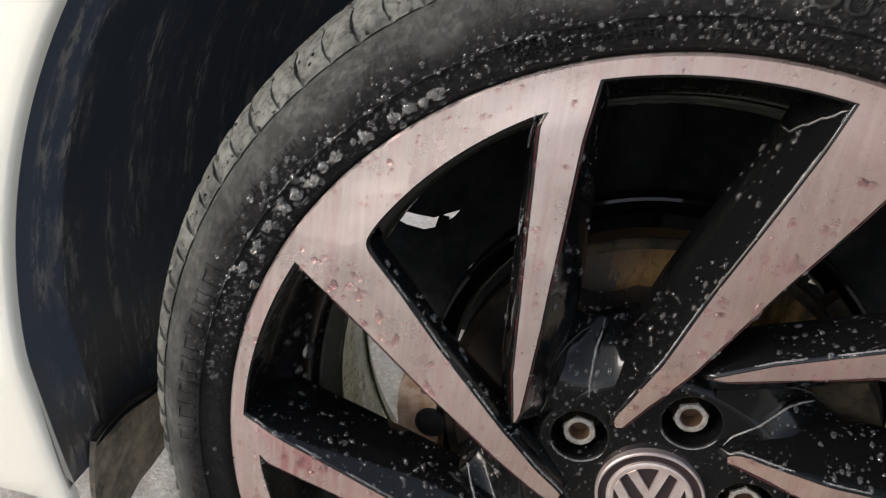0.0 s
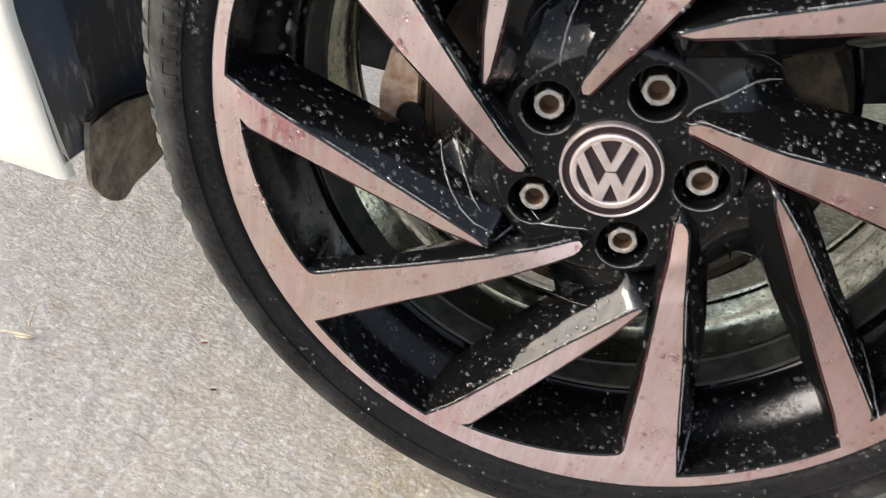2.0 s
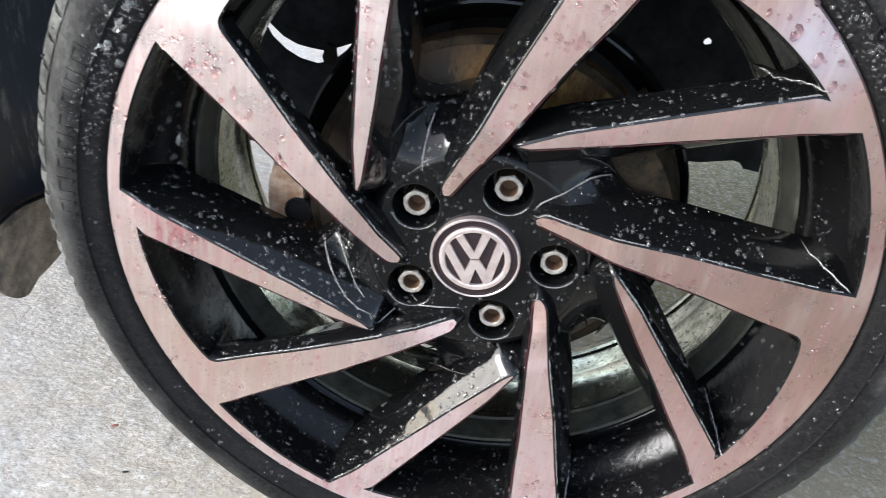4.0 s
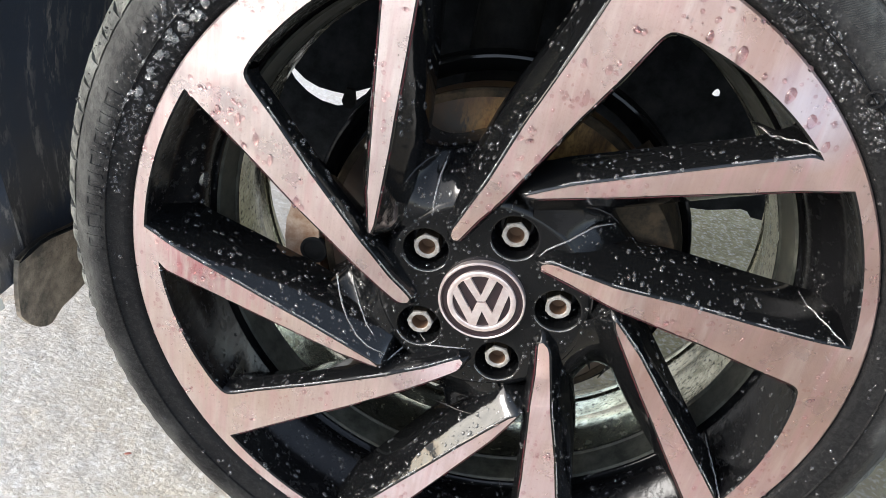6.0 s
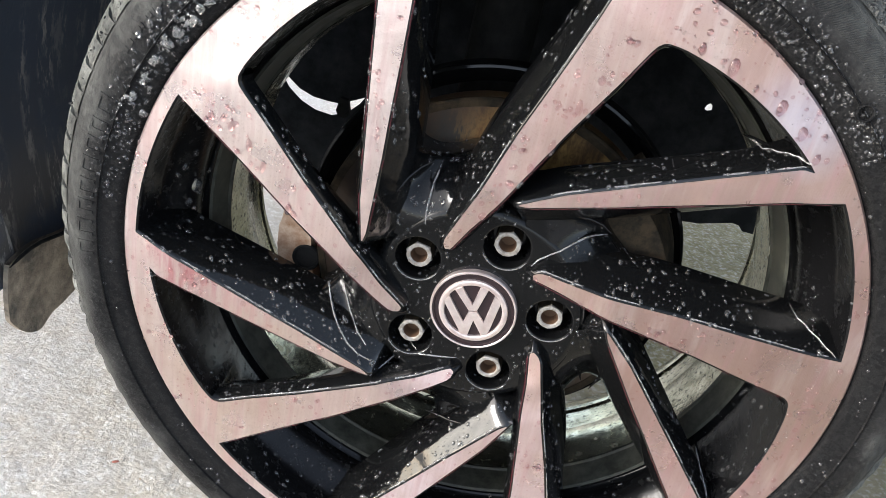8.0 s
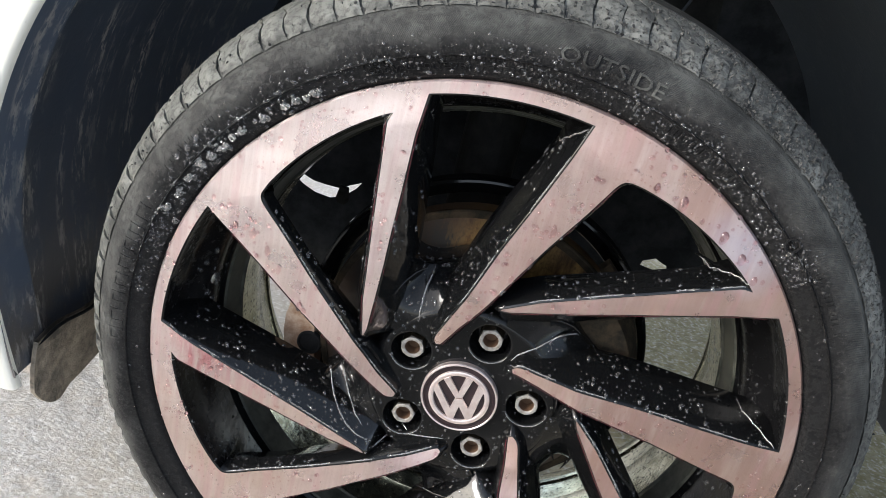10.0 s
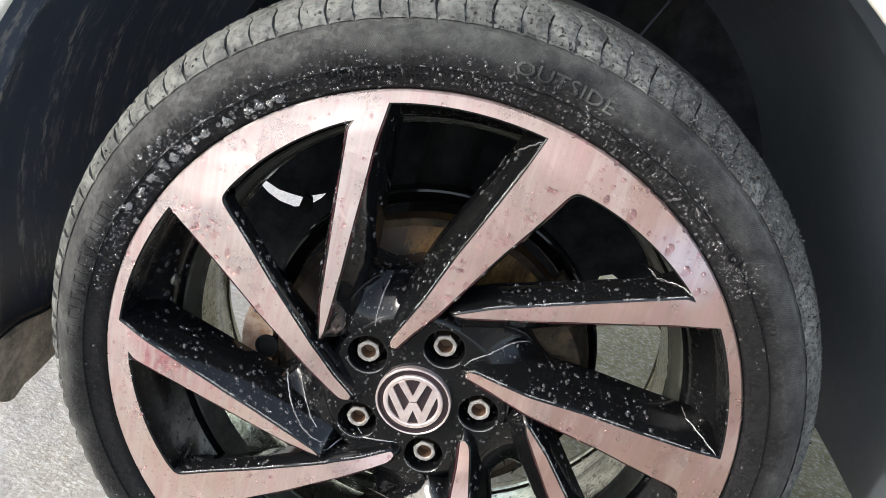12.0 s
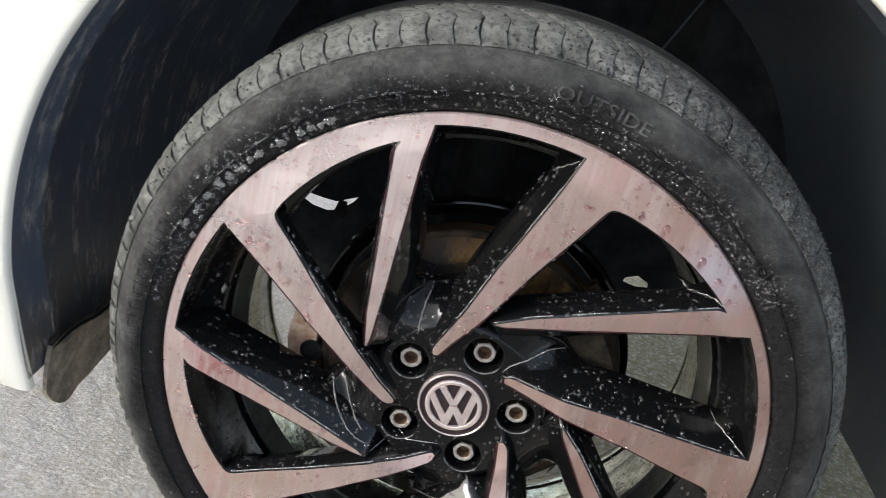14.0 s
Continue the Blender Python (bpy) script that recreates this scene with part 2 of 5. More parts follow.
column = M_LINER.node_tree.nodes.new("ShaderNodeCombineXYZ")
link(M_LINER, mathn(M_LINER, "MULTIPLY", sepx(M_LINER, "Y"), 26.0), column.inputs["X"])
drip = mathn(M_LINER, "MULTIPLY", noise_tex(M_LINER, run.outputs[0], 1.0, 5, 0.75, 0.495, 0.57), noise_tex(M_LINER, column.outputs[0], 1.0, 2, 0.5, 0.46, 0.56))
patchy = noise_tex(M_LINER, position(M_LINER), 14, 4, 0.6, 0.42, 0.58)
dusty = noise_tex(M_LINER, position(M_LINER), 40, 6, 0.7, 0.5, 0.8)
# Shade put into the base colour: liner darker toward its sunlit right.
film_or_shade = mathn(M_LINER, "ADD", sepx(M_LINER), mathn(M_LINER, "MULTIPLY", patchy, 0.12))
lc = mix(M_LINER, ramp(M_LINER, film_or_shade, -0.05, 0.3), (0.062, 0.081, 0.114), (0.044, 0.055, 0.068))
lc = mix(M_LINER, mathn(M_LINER, "MULTIPLY", dusty, 0.25), lc, (0.12, 0.12, 0.12))
grime = mathn(M_LINER, "MULTIPLY", ramp(M_LINER, sepx(M_LINER), 0.20, 0.36), ramp(M_LINER, sepx(M_LINER, "Z"), 0.36, 0.22))
lc = mix(M_LINER, mathn(M_LINER, "MULTIPLY", grime, dusty), lc, (0.17, 0.155, 0.11))
lc = mix(M_LINER, mathn(M_LINER, "MULTIPLY", grime, 0.5), lc, (0.10, 0.095, 0.07))
mud = mathn(M_LINER, "MULTIPLY", mathn(M_LINER, "MULTIPLY", ramp(M_LINER, sepx(M_LINER), -0.20, -0.33), ramp(M_LINER, sepx(M_LINER, "Z"), 0.36, 0.20)), patchy)
lc = mix(M_LINER, mathn(M_LINER, "MULTIPLY", mud, 0.7), lc, (0.13, 0.10, 0.065))
setin(M_LINER, "Base Color", mix(M_LINER, mathn(M_LINER, "MULTIPLY", drip, mathn(M_LINER, "MULTIPLY", patchy, ramp(M_LINER, sepx(M_LINER), 0.02, -0.12))), lc, (0.36, 0.34, 0.31)))
bump(M_LINER, dusty, 0.4, 0.001)
M_FLAP = mat("dusty_rubber_flap", (0.10, 0.085, 0.07), 0.85)
fl = noise_tex(M_FLAP, position(M_FLAP), 34, 7, 0.7, 0.35, 0.65)
setin(M_FLAP, "Base Color", mix(M_FLAP, fl, (0.10, 0.090, 0.076), (0.44, 0.37, 0.285)))
bump(M_FLAP, fl, 0.5, 0.002)
M_WHITE = mat("cream_white_paint", (0.80, 0.78, 0.70), 0.16)
wd = noise_tex(M_WHITE, position(M_WHITE), 320, 3, 0.6, 0.70, 0.76)
setin(M_WHITE, "Base Color", mix(M_WHITE, mathn(M_WHITE, "MULTIPLY", wd, 0.5), (0.80, 0.78, 0.70), (0.45, 0.40, 0.33)))
M_DARK = mat("dark_underbody", (0.010, 0.010, 0.010), 0.75, 0.0, 0.12)
dk = noise_tex(M_DARK, position(M_DARK), 30, 6, 0.7, 0.4, 0.7)
setin(M_DARK, "Base Color", mix(M_DARK, dk, (0.010, 0.0105, 0.011), (0.028, 0.028, 0.0275)))
M_WALL = mat("dusty_wheel_house", (0.02, 0.022, 0.026), 0.8, 0.0, 0.12)
wl = noise_tex(M_WALL, position(M_WALL), 26, 6, 0.7, 0.4, 0.7)
setin(M_WALL, "Base Color", mix(M_WALL, wl, (0.011, 0.013, 0.016), (0.034, 0.038, 0.043)))
M_RUST = mat("rusty_iron", (0.2, 0.11, 0.05), 0.45, 0.4)
rr = noise_tex(M_RUST, position(M_RUST, (1, 1, 0.25)), 70, 7, 0.7, 0.4, 0.62)
rs = noise_tex(M_RUST, position(M_RUST), 300, 4, 0.7, 0.5, 0.7)
rc = mix(M_RUST, rr, (0.50, 0.30, 0.10), (0.14, 0.07, 0.028))
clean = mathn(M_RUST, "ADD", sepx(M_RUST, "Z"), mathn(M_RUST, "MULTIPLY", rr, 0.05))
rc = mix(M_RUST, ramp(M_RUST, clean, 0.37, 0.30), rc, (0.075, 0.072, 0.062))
# Disc turns near black toward the left.
left_dark = mathn(M_RUST, "ADD", sepx(M_RUST), mathn(M_RUST, "MULTIPLY", rr, 0.03))
rc = mix(M_RUST, ramp(M_RUST, left_dark, 0.0, -0.028), rc, (0.030, 0.029, 0.027))
disc_r = wheel_polar(M_RUST)[0]
rc = mix(M_RUST, mathn(M_RUST, "MULTIPLY", ramp(M_RUST, mathn(M_RUST, "ADD", disc_r, mathn(M_RUST, "MULTIPLY", rr, 0.012)), 0.108, 0.128), 0.8), rc, (0.05, 0.03, 0.018))
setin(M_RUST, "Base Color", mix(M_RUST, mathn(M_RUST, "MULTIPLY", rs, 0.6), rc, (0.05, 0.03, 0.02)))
M_IRON = mat("brown_cast_iron", (0.03, 0.022, 0.015), 0.75, 0.0, 0.15)
ci = noise_tex(M_IRON, position(M_IRON), 90, 6, 0.7, 0.38, 0.66)
setin(M_IRON, "Base Color", mix(M_IRON, ci, (0.014, 0.012, 0.009), (0.055, 0.040, 0.024)))
M_LUG = mat("rusty_cast_iron", (0.5, 0.33, 0.22), 0.7, 0.0, 0.3)
lg = noise_tex(M_LUG, position(M_LUG), 70, 6, 0.7, 0.38, 0.64)
setin(M_LUG, "Base Color", mix(M_LUG, lg, (0.62, 0.47, 0.35), (0.34, 0.18, 0.10)))
M_SHIELD = mat("rusty_pressed_steel", (0.3, 0.22, 0.16), 0.6, 0.2)
sh = noise_tex(M_SHIELD, position(M_SHIELD), 50, 7, 0.7, 0.4, 0.65)
setin(M_SHIELD, "Base Color", mix(M_SHIELD, sh, (0.42, 0.33, 0.25), (0.22, 0.13, 0.08)))
M_STEEL = mat("bolt_steel", (0.55, 0.53, 0.5), 0.5, 0.4)
st = noise_tex(M_STEEL, position(M_STEEL), 260, 5, 0.7, 0.4, 0.65)
setin(M_STEEL, "Base Color", mix(M_STEEL, st, (0.38, 0.365, 0.345), (0.19, 0.165, 0.14)))
M_SOCKET = mat("rusty_socket", (0.10, 0.055, 0.03), 0.7, 0.2)
M_CHROME = mat("satin_chrome", (0.82, 0.74, 0.73), 0.38, 0.85)
cn = noise_tex(M_CHROME, position(M_CHROME), 120, 5, 0.6, 0.35, 0.7)
setin(M_CHROME, "Base Color", mix(M_CHROME, cn, (0.82, 0.73, 0.71), (0.62, 0.51, 0.49)))
M_CAP = mat("cap_black", (0.02, 0.012, 0.014), 0.25)
M_GROUND = mat("pale_concrete", (0.4, 0.38, 0.35), 0.85)
vg = position(M_GROUND)
g1 = noise_tex(M_GROUND, vg, 9, 10, 0.75, 0.36, 0.66)
g2 = noise_tex(M_GROUND, vg, 420, 6, 0.8, 0.38, 0.62)
g3 = noise_tex(M_GROUND, vg, 42, 9, 0.78, 0.44, 0.60)
g5 = noise_tex(M_GROUND, vg, 230, 8, 0.85, 0.40, 0.60)
g4 = noise_tex(M_GROUND, vg, 190, 2, 0.5, 0.735, 0.77)
gc = mix(M_GROUND, g1, (0.64, 0.625, 0.605), (0.54, 0.495, 0.435))
gc = mix(M_GROUND, mathn(M_GROUND, "MULTIPLY", g3, 0.5), gc, (0.72, 0.705, 0.68))
gc = mix(M_GROUND, mathn(M_GROUND, "MULTIPLY", g2, 0.28), gc, (0.30, 0.265, 0.22))
gc = mix(M_GROUND, mathn(M_GROUND, "MULTIPLY", g4, 0.7), gc, (0.14, 0.09, 0.06))
rusty = noise_tex(M_GROUND, vg, 16, 7, 0.7, 0.56, 0.70)
gc = mix(M_GROUND, mathn(M_GROUND, "MULTIPLY", rusty, 0.55), gc, (0.50, 0.39, 0.27))
pits = noise_tex(M_GROUND, vg, 260, 3, 0.6, 0.60, 0.66)
gc = mix(M_GROUND, mathn(M_GROUND, "MULTIPLY", pits, 0.4), gc, (0.27, 0.235, 0.19))
gx, gy = mathn(M_GROUND, "ADD", sepx(M_GROUND), 0.075), mathn(M_GROUND, "ADD", sepx(M_GROUND, "Y"), 0.015)
blotch = mathn(M_GROUND, "SQRT", mathn(M_GROUND, "ADD", mathn(M_GROUND, "MULTIPLY", gx, gx), mathn(M_GROUND, "MULTIPLY", gy, gy)), 0.0)
blotch = ramp(M_GROUND, mathn(M_GROUND, "ADD", blotch, mathn(M_GROUND, "MULTIPLY", g3, 0.035)), 0.075, 0.03)
gc = mix(M_GROUND, mathn(M_GROUND, "MULTIPLY", blotch, 0.55), gc, (0.46, 0.35, 0.19))
# Ground tone goes tan toward the right, then dark olive beneath the car.
worn = mathn(M_GROUND, "ADD", sepx(M_GROUND), mathn(M_GROUND, "MULTIPLY", g1, 0.12))
reach = mathn(M_GROUND, "ADD", sepx(M_GROUND, "Y"), mathn(M_GROUND, "MULTIPLY", g1, 0.5))
reach = mathn(M_GROUND, "MULTIPLY", ramp(M_GROUND, reach, -0.9, -0.1), ramp(M_GROUND, reach, 2.2, 1.3))
near = mathn(M_GROUND, "MULTIPLY", reach, ramp(M_GROUND, mathn(M_GROUND, "ADD", sepx(M_GROUND), mathn(M_GROUND, "MULTIPLY", g1, 0.5)), 1.9, 1.2))
gc = mix(M_GROUND, mathn(M_GROUND, "MULTIPLY", mathn(M_GROUND, "MULTIPLY", ramp(M_GROUND, worn, -0.38, 0.30), near), 0.9), gc, (0.58, 0.50, 0.35))
under = mathn(M_GROUND, "MULTIPLY", mathn(M_GROUND, "MULTIPLY", ramp(M_GROUND, worn, 0.05, 0.3), near), ramp(M_GROUND, sepx(M_GROUND, "Y"), 0.22, 0.5))
gc = mix(M_GROUND, mathn(M_GROUND, "MULTIPLY", under, 0.92), gc, mix(M_GROUND, g3, (0.25, 0.225, 0.105), (0.45, 0.415, 0.25)))
grain = noise_tex(M_GROUND, vg, 120, 5, 0.65, 0.46, 0.62)
gc = mix(M_GROUND, mathn(M_GROUND, "MULTIPLY", grain, 0.34), gc, (0.40, 0.345, 0.28))
white = noise_tex(M_GROUND, vg, 140, 4, 0.6, 0.52, 0.64)
gc = mix(M_GROUND, mathn(M_GROUND, "MULTIPLY", white, 0.5), gc, (0.86, 0.85, 0.83))
# Unseen dark patch painted out front to dim what the wheel reflects.
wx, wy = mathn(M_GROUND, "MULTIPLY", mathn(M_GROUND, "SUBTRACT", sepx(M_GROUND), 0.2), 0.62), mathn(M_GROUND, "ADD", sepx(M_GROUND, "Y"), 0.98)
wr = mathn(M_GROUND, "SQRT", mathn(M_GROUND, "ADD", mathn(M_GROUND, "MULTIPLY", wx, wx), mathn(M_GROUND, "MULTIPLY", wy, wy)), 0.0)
front_dim = ramp(M_GROUND, mathn(M_GROUND, "ADD", wr, mathn(M_GROUND, "MULTIPLY", noise_tex(M_GROUND, vg, 1.7, 4, 0.6, 0.3, 0.7), 0.55)), 1.06, 0.94)
gc = mix(M_GROUND, mathn(M_GROUND, "MULTIPLY", front_dim, 0.85), gc, mix(M_GROUND, g3, (0.11, 0.098, 0.082), (0.19, 0.172, 0.145)))
setin(M_GROUND, "Roughness", ramp(M_GROUND, front_dim, 2.1, -0.3))
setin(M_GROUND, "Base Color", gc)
lumps = noise_tex(M_GROUND, vg, 210, 2, 0.5, 0.36, 0.62)
height = mathn(M_GROUND, "ADD", mathn(M_GROUND, "MULTIPLY", g3, 0.5), mathn(M_GROUND, "MULTIPLY", g5, 0.6))
bump(M_GROUND, mathn(M_GROUND, "ADD", height, mathn(M_GROUND, "MULTIPLY", lumps, 0.8)), 0.6, 0.0030)
M_DROP = mat("water", (0.87, 0.69, 0.70), 0.02)
M_DROP.node_tree.nodes["Principled BSDF"].inputs["Transmission Weight"].default_value = 0.97
M_DROP.node_tree.nodes["Principled BSDF"].inputs["IOR"].default_value = 1.45
M_FOAM = mat("foamy_water", (0.90, 0.90, 0.89), 0.04)
M_FOAM.node_tree.nodes["Principled BSDF"].inputs["Transmission Weight"].default_value = 0.95
M_FOAM.node_tree.nodes["Principled BSDF"].inputs["IOR"].default_value = 1.33

# Milky white puts the wet edges' glints into the water's colour.
M_RUN = mat("glinting_rivulet", (0.88, 0.87, 0.86), 0.06)
M_RUN.node_tree.nodes["Principled BSDF"].inputs["Transmission Weight"].default_value = 0.82
M_RUN.node_tree.nodes["Principled BSDF"].inputs["IOR"].default_value = 1.33
M_FROTH = mat("soapy_bubbles", (0.86, 0.86, 0.85), 0.05)
M_FROTH.node_tree.nodes["Principled BSDF"].inputs["Transmission Weight"].default_value = 0.94
M_FROTH.node_tree.nodes["Principled BSDF"].inputs["IOR"].default_value = 1.38
M_RESIDUE = mat("crimson_residue", (0.075, 0.010, 0.016), 0.15)
M_RESIDUE.node_tree.nodes["Principled BSDF"].inputs["Transmission Weight"].default_value = 0.35
M_CLEAR = mat("clear_water", (0.97, 0.97, 0.97), 0.02)
M_CLEAR.node_tree.nodes["Principled BSDF"].inputs["Transmission Weight"].default_value = 0.95
M_CLEAR.node_tree.nodes["Principled BSDF"].inputs["IOR"].default_value = 1.45


# ---- geometry helpers
def part(name, data, material, parent=None, label=""):
    """One mesh object from (vertices, faces) or a bmesh, under a thing or a part."""
    me = bpy.data.meshes.new(name)
    if isinstance(data, tuple):
        me.from_pydata([tuple(p) for p in data[0]], [], data[1])
    else:
        data.to_mesh(me)
        data.free()
    me.materials.append(material)
    ob = new(name, me)
    if parent is not None:
        ob.parent = parent
    return tagged(ob, label)


def thing(name, place, label, category, group="", kind=""):
    ob = new(name)
    ob.location = place
    return tagged(ob, label, category, group, kind)


def smooth(ob, angle=40):
    me = ob.data
    me.polygons.foreach_set("use_smooth", [True] * len(me.polygons))
    me.set_sharp_from_angle(angle=radians(angle))
    return ob


def polar(r, deg, y=0.0):
    a = radians(deg)
    return Vector((r * math.cos(a), y, r * math.sin(a)))


def revolve(profile, n, a0=0.0, a1=360.0, flip=False):
    """Sweep (y, r) points round the wheel's axis."""
    full = abs(a1 - a0 - 360) < 1e-6
    cols = n if full else n + 1
    verts, faces = [], []
    for i in range(cols):
        a = a0 + (a1 - a0) * i / n
        verts += [polar(r, a, y) for y, r in profile]
    m = len(profile)
    for i in range(n):
        j = (i + 1) % cols
        for k in range(m - 1):
            f = (i * m + k, i * m + k + 1, j * m + k + 1, j * m + k)
            faces.append(f[::-1] if flip else f)
    return verts, faces


def resample(points, n):
    pts = [Vector(p) for p in points]
    d = [0.0]
    for a, b in zip(pts, pts[1:]):
        d.append(d[-1] + (b - a).length)
    out = []
    for i in range(n + 1):
        s = d[-1] * i / n
        k = max(j for j in range(len(d)) if d[j] <= s + 1e-9)
        k = min(k, len(pts) - 2)
        f = (s - d[k]) / max(d[k + 1] - d[k], 1e-9)
        out.append(pts[k].lerp(pts[k + 1], f))
    return out


def lerp_table(x, table):
    for (a, fa), (b, fb) in zip(table, table[1:]):
        if x <= b:
            t = max(0.0, (x - a) / (b - a))
            return fa + (fb - fa) * t
    return table[-1][1]


def join(*meshes):
    verts, faces = [], []
    for v, f in meshes:
        k = len(verts)
        verts += list(v)
        faces += [tuple(i + k for i in q) for q in f]
    return verts, faces


def prism(outline, y0, y1, inset=0.0):
    """A closed plate from an outline of (x, z), between y0 and y1."""
    n = len(outline)
    verts = [Vector((x, y0, z)) for x, z in outline] + [Vector((x, y1, z)) for x, z in outline]
    faces = [tuple(range(n)), tuple(range(2 * n - 1, n - 1, -1))]
    faces += [(i, i + n, (i + 1) % n + n, (i + 1) % n) for i in range(n)]
    return verts, faces


# ---- ground
gx = [-400, -60, -12, -4, -2, -1] + [-0.85 + 0.0045 * i for i in range(345)] + [1, 2, 4, 12, 60, 400]
gy = [-400, -60, -12, -4, -2, -1, -0.5] + [-0.2 + 0.0045 * i for i in range(250)] + [1.2, 2, 4, 12, 60, 400]


def relief(x, y):
    """Height of the rough concrete skin."""
    if not (-0.86 < x < 0.71 and -0.21 < y < 0.93):
        return 0.0
    p = Vector((x, y, 0))
    return 0.0010 * noise.noise(p * 38) + 0.0011 * noise.noise(p * 80 + Vector((3, 1, 7))) - 0.0014


verts = [(x, y, relief(x, y)) for x in gx for y in gy]
m = len(gy)
faces = [(i * m + j, (i + 1) * m + j, (i + 1) * m + j + 1, i * m + j + 1) for i in range(len(gx) - 1) for j in range(m - 1)]
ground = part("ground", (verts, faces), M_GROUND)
smooth(ground, 80)
tagged(ground, "pale rough concrete ground with small stones", "ground", kind="structure")

# ---- the wheel
HUB_Z = 0.3033
RIM_R = 0.2358
HUB = (0, 0, HUB_Z)
FACE_Y = [(0.03, 0.013), (0.0476, 0.008), (0.065, 0.0025), (0.087, -0.0017), (0.21, -0.0014), (0.228, 0.0), (0.24, 0.0)]


def face_y(r):
    return lerp_table(r, FACE_Y)


def on_face(r, deg, lift=0.0):
    return polar(r, deg, face_y(r) + lift)


# edges of one wide and one narrow spoke, (radius, degrees); the other four of each are turned by 72 degrees
WIDE_B = [(0.0500, 194.4), (0.0535, 193.6), (0.0565, 191.2), (0.072, 178), (0.091, 169.3), (0.1285, 161.4), (0.17, 156.2), (0.2, 154), (0.2262, 152.8)]
WIDE_C = [(0.0488, 194.2), (0.0472, 192.6), (0.0480, 190), (0.062, 174.5), (0.08, 163.2), (0.1026, 156.3), (0.14, 150), (0.1755, 146.1), (0.1972, 144.65), (0.2010, 144.38), (0.2040, 143.86), (0.2058, 143.05)]
NARROW_E = [(0.0866, 154.4), (0.0895, 151.8), (0.105, 141.8), (0.15, 125), (0.1915, 117.6), (0.2135, 114.9), (0.2182, 113.6)]
NARROW_F = [(0.0860, 154.2), (0.0872, 150.6), (0.1, 138.5), (0.12, 127.8), (0.137, 122.3), (0.1724, 114.6), (0.2018, 110.6), (0.2275, 107.4)]
RIM_IN = [(80.8, 0.2262), (90, 0.2264), (98.8, 0.227), (107.4, 0.2275), (113.6, 0.2182), (115.5, 0.2180), (119, 0.2167), (125.6, 0.2142),
          (132.5, 0.2114), (139.9, 0.2081), (141.5, 0.2072), (143.05, 0.2058), (152.8, 0.2262)]


def chord(deg, a, b):
    """Radius at which the straight line between two polar points crosses an angle."""
    (ra, ta), (rb, tb) = a, b
    p, q = polar(ra, ta), polar(rb, tb)
    c, s = math.cos(radians(deg)), math.sin(radians(deg))
    d = q - p
    return (p.x * d.z - p.z * d.x) / (c * d.z - s * d.x)


def rim_in(deg):
    d = (deg - 80.8) % 72 + 80.8
    if 143.05 < d < 152.8:
        return chord(d, WIDE_C[-1], WIDE_B[-1])
    if 107.4 < d < 113.6:
        return chord(d, NARROW_F[-1], NARROW_E[-1])
    return lerp_table(d, RIM_IN)


RIM_STEPS = [80.8 + 72 * k + d for k in range(5) for d in sorted({*[i * 0.9 for i in range(80)], 26.6, 32.8, 62.25})]


def spoke_face(eb, ec, n=60, m=4):
    """The machined strip between two edges."""
    b = resample([polar(*q) for q in eb], n)
    c = resample([polar(*q) for q in ec], n)
    verts, faces = [], []
    for i in range(n + 1):
        for j in range(m + 1):
            p = b[i].lerp(c[i], j / m)
            r = math.hypot(p.x, p.z)
            verts.append(Vector((p.x, face_y(r), p.z)))
    for i in range(n):
        for j in range(m):
            a = i * (m + 1) + j
            faces.append((a, a + 1, a + m + 2, a + m + 1))
    return verts, faces


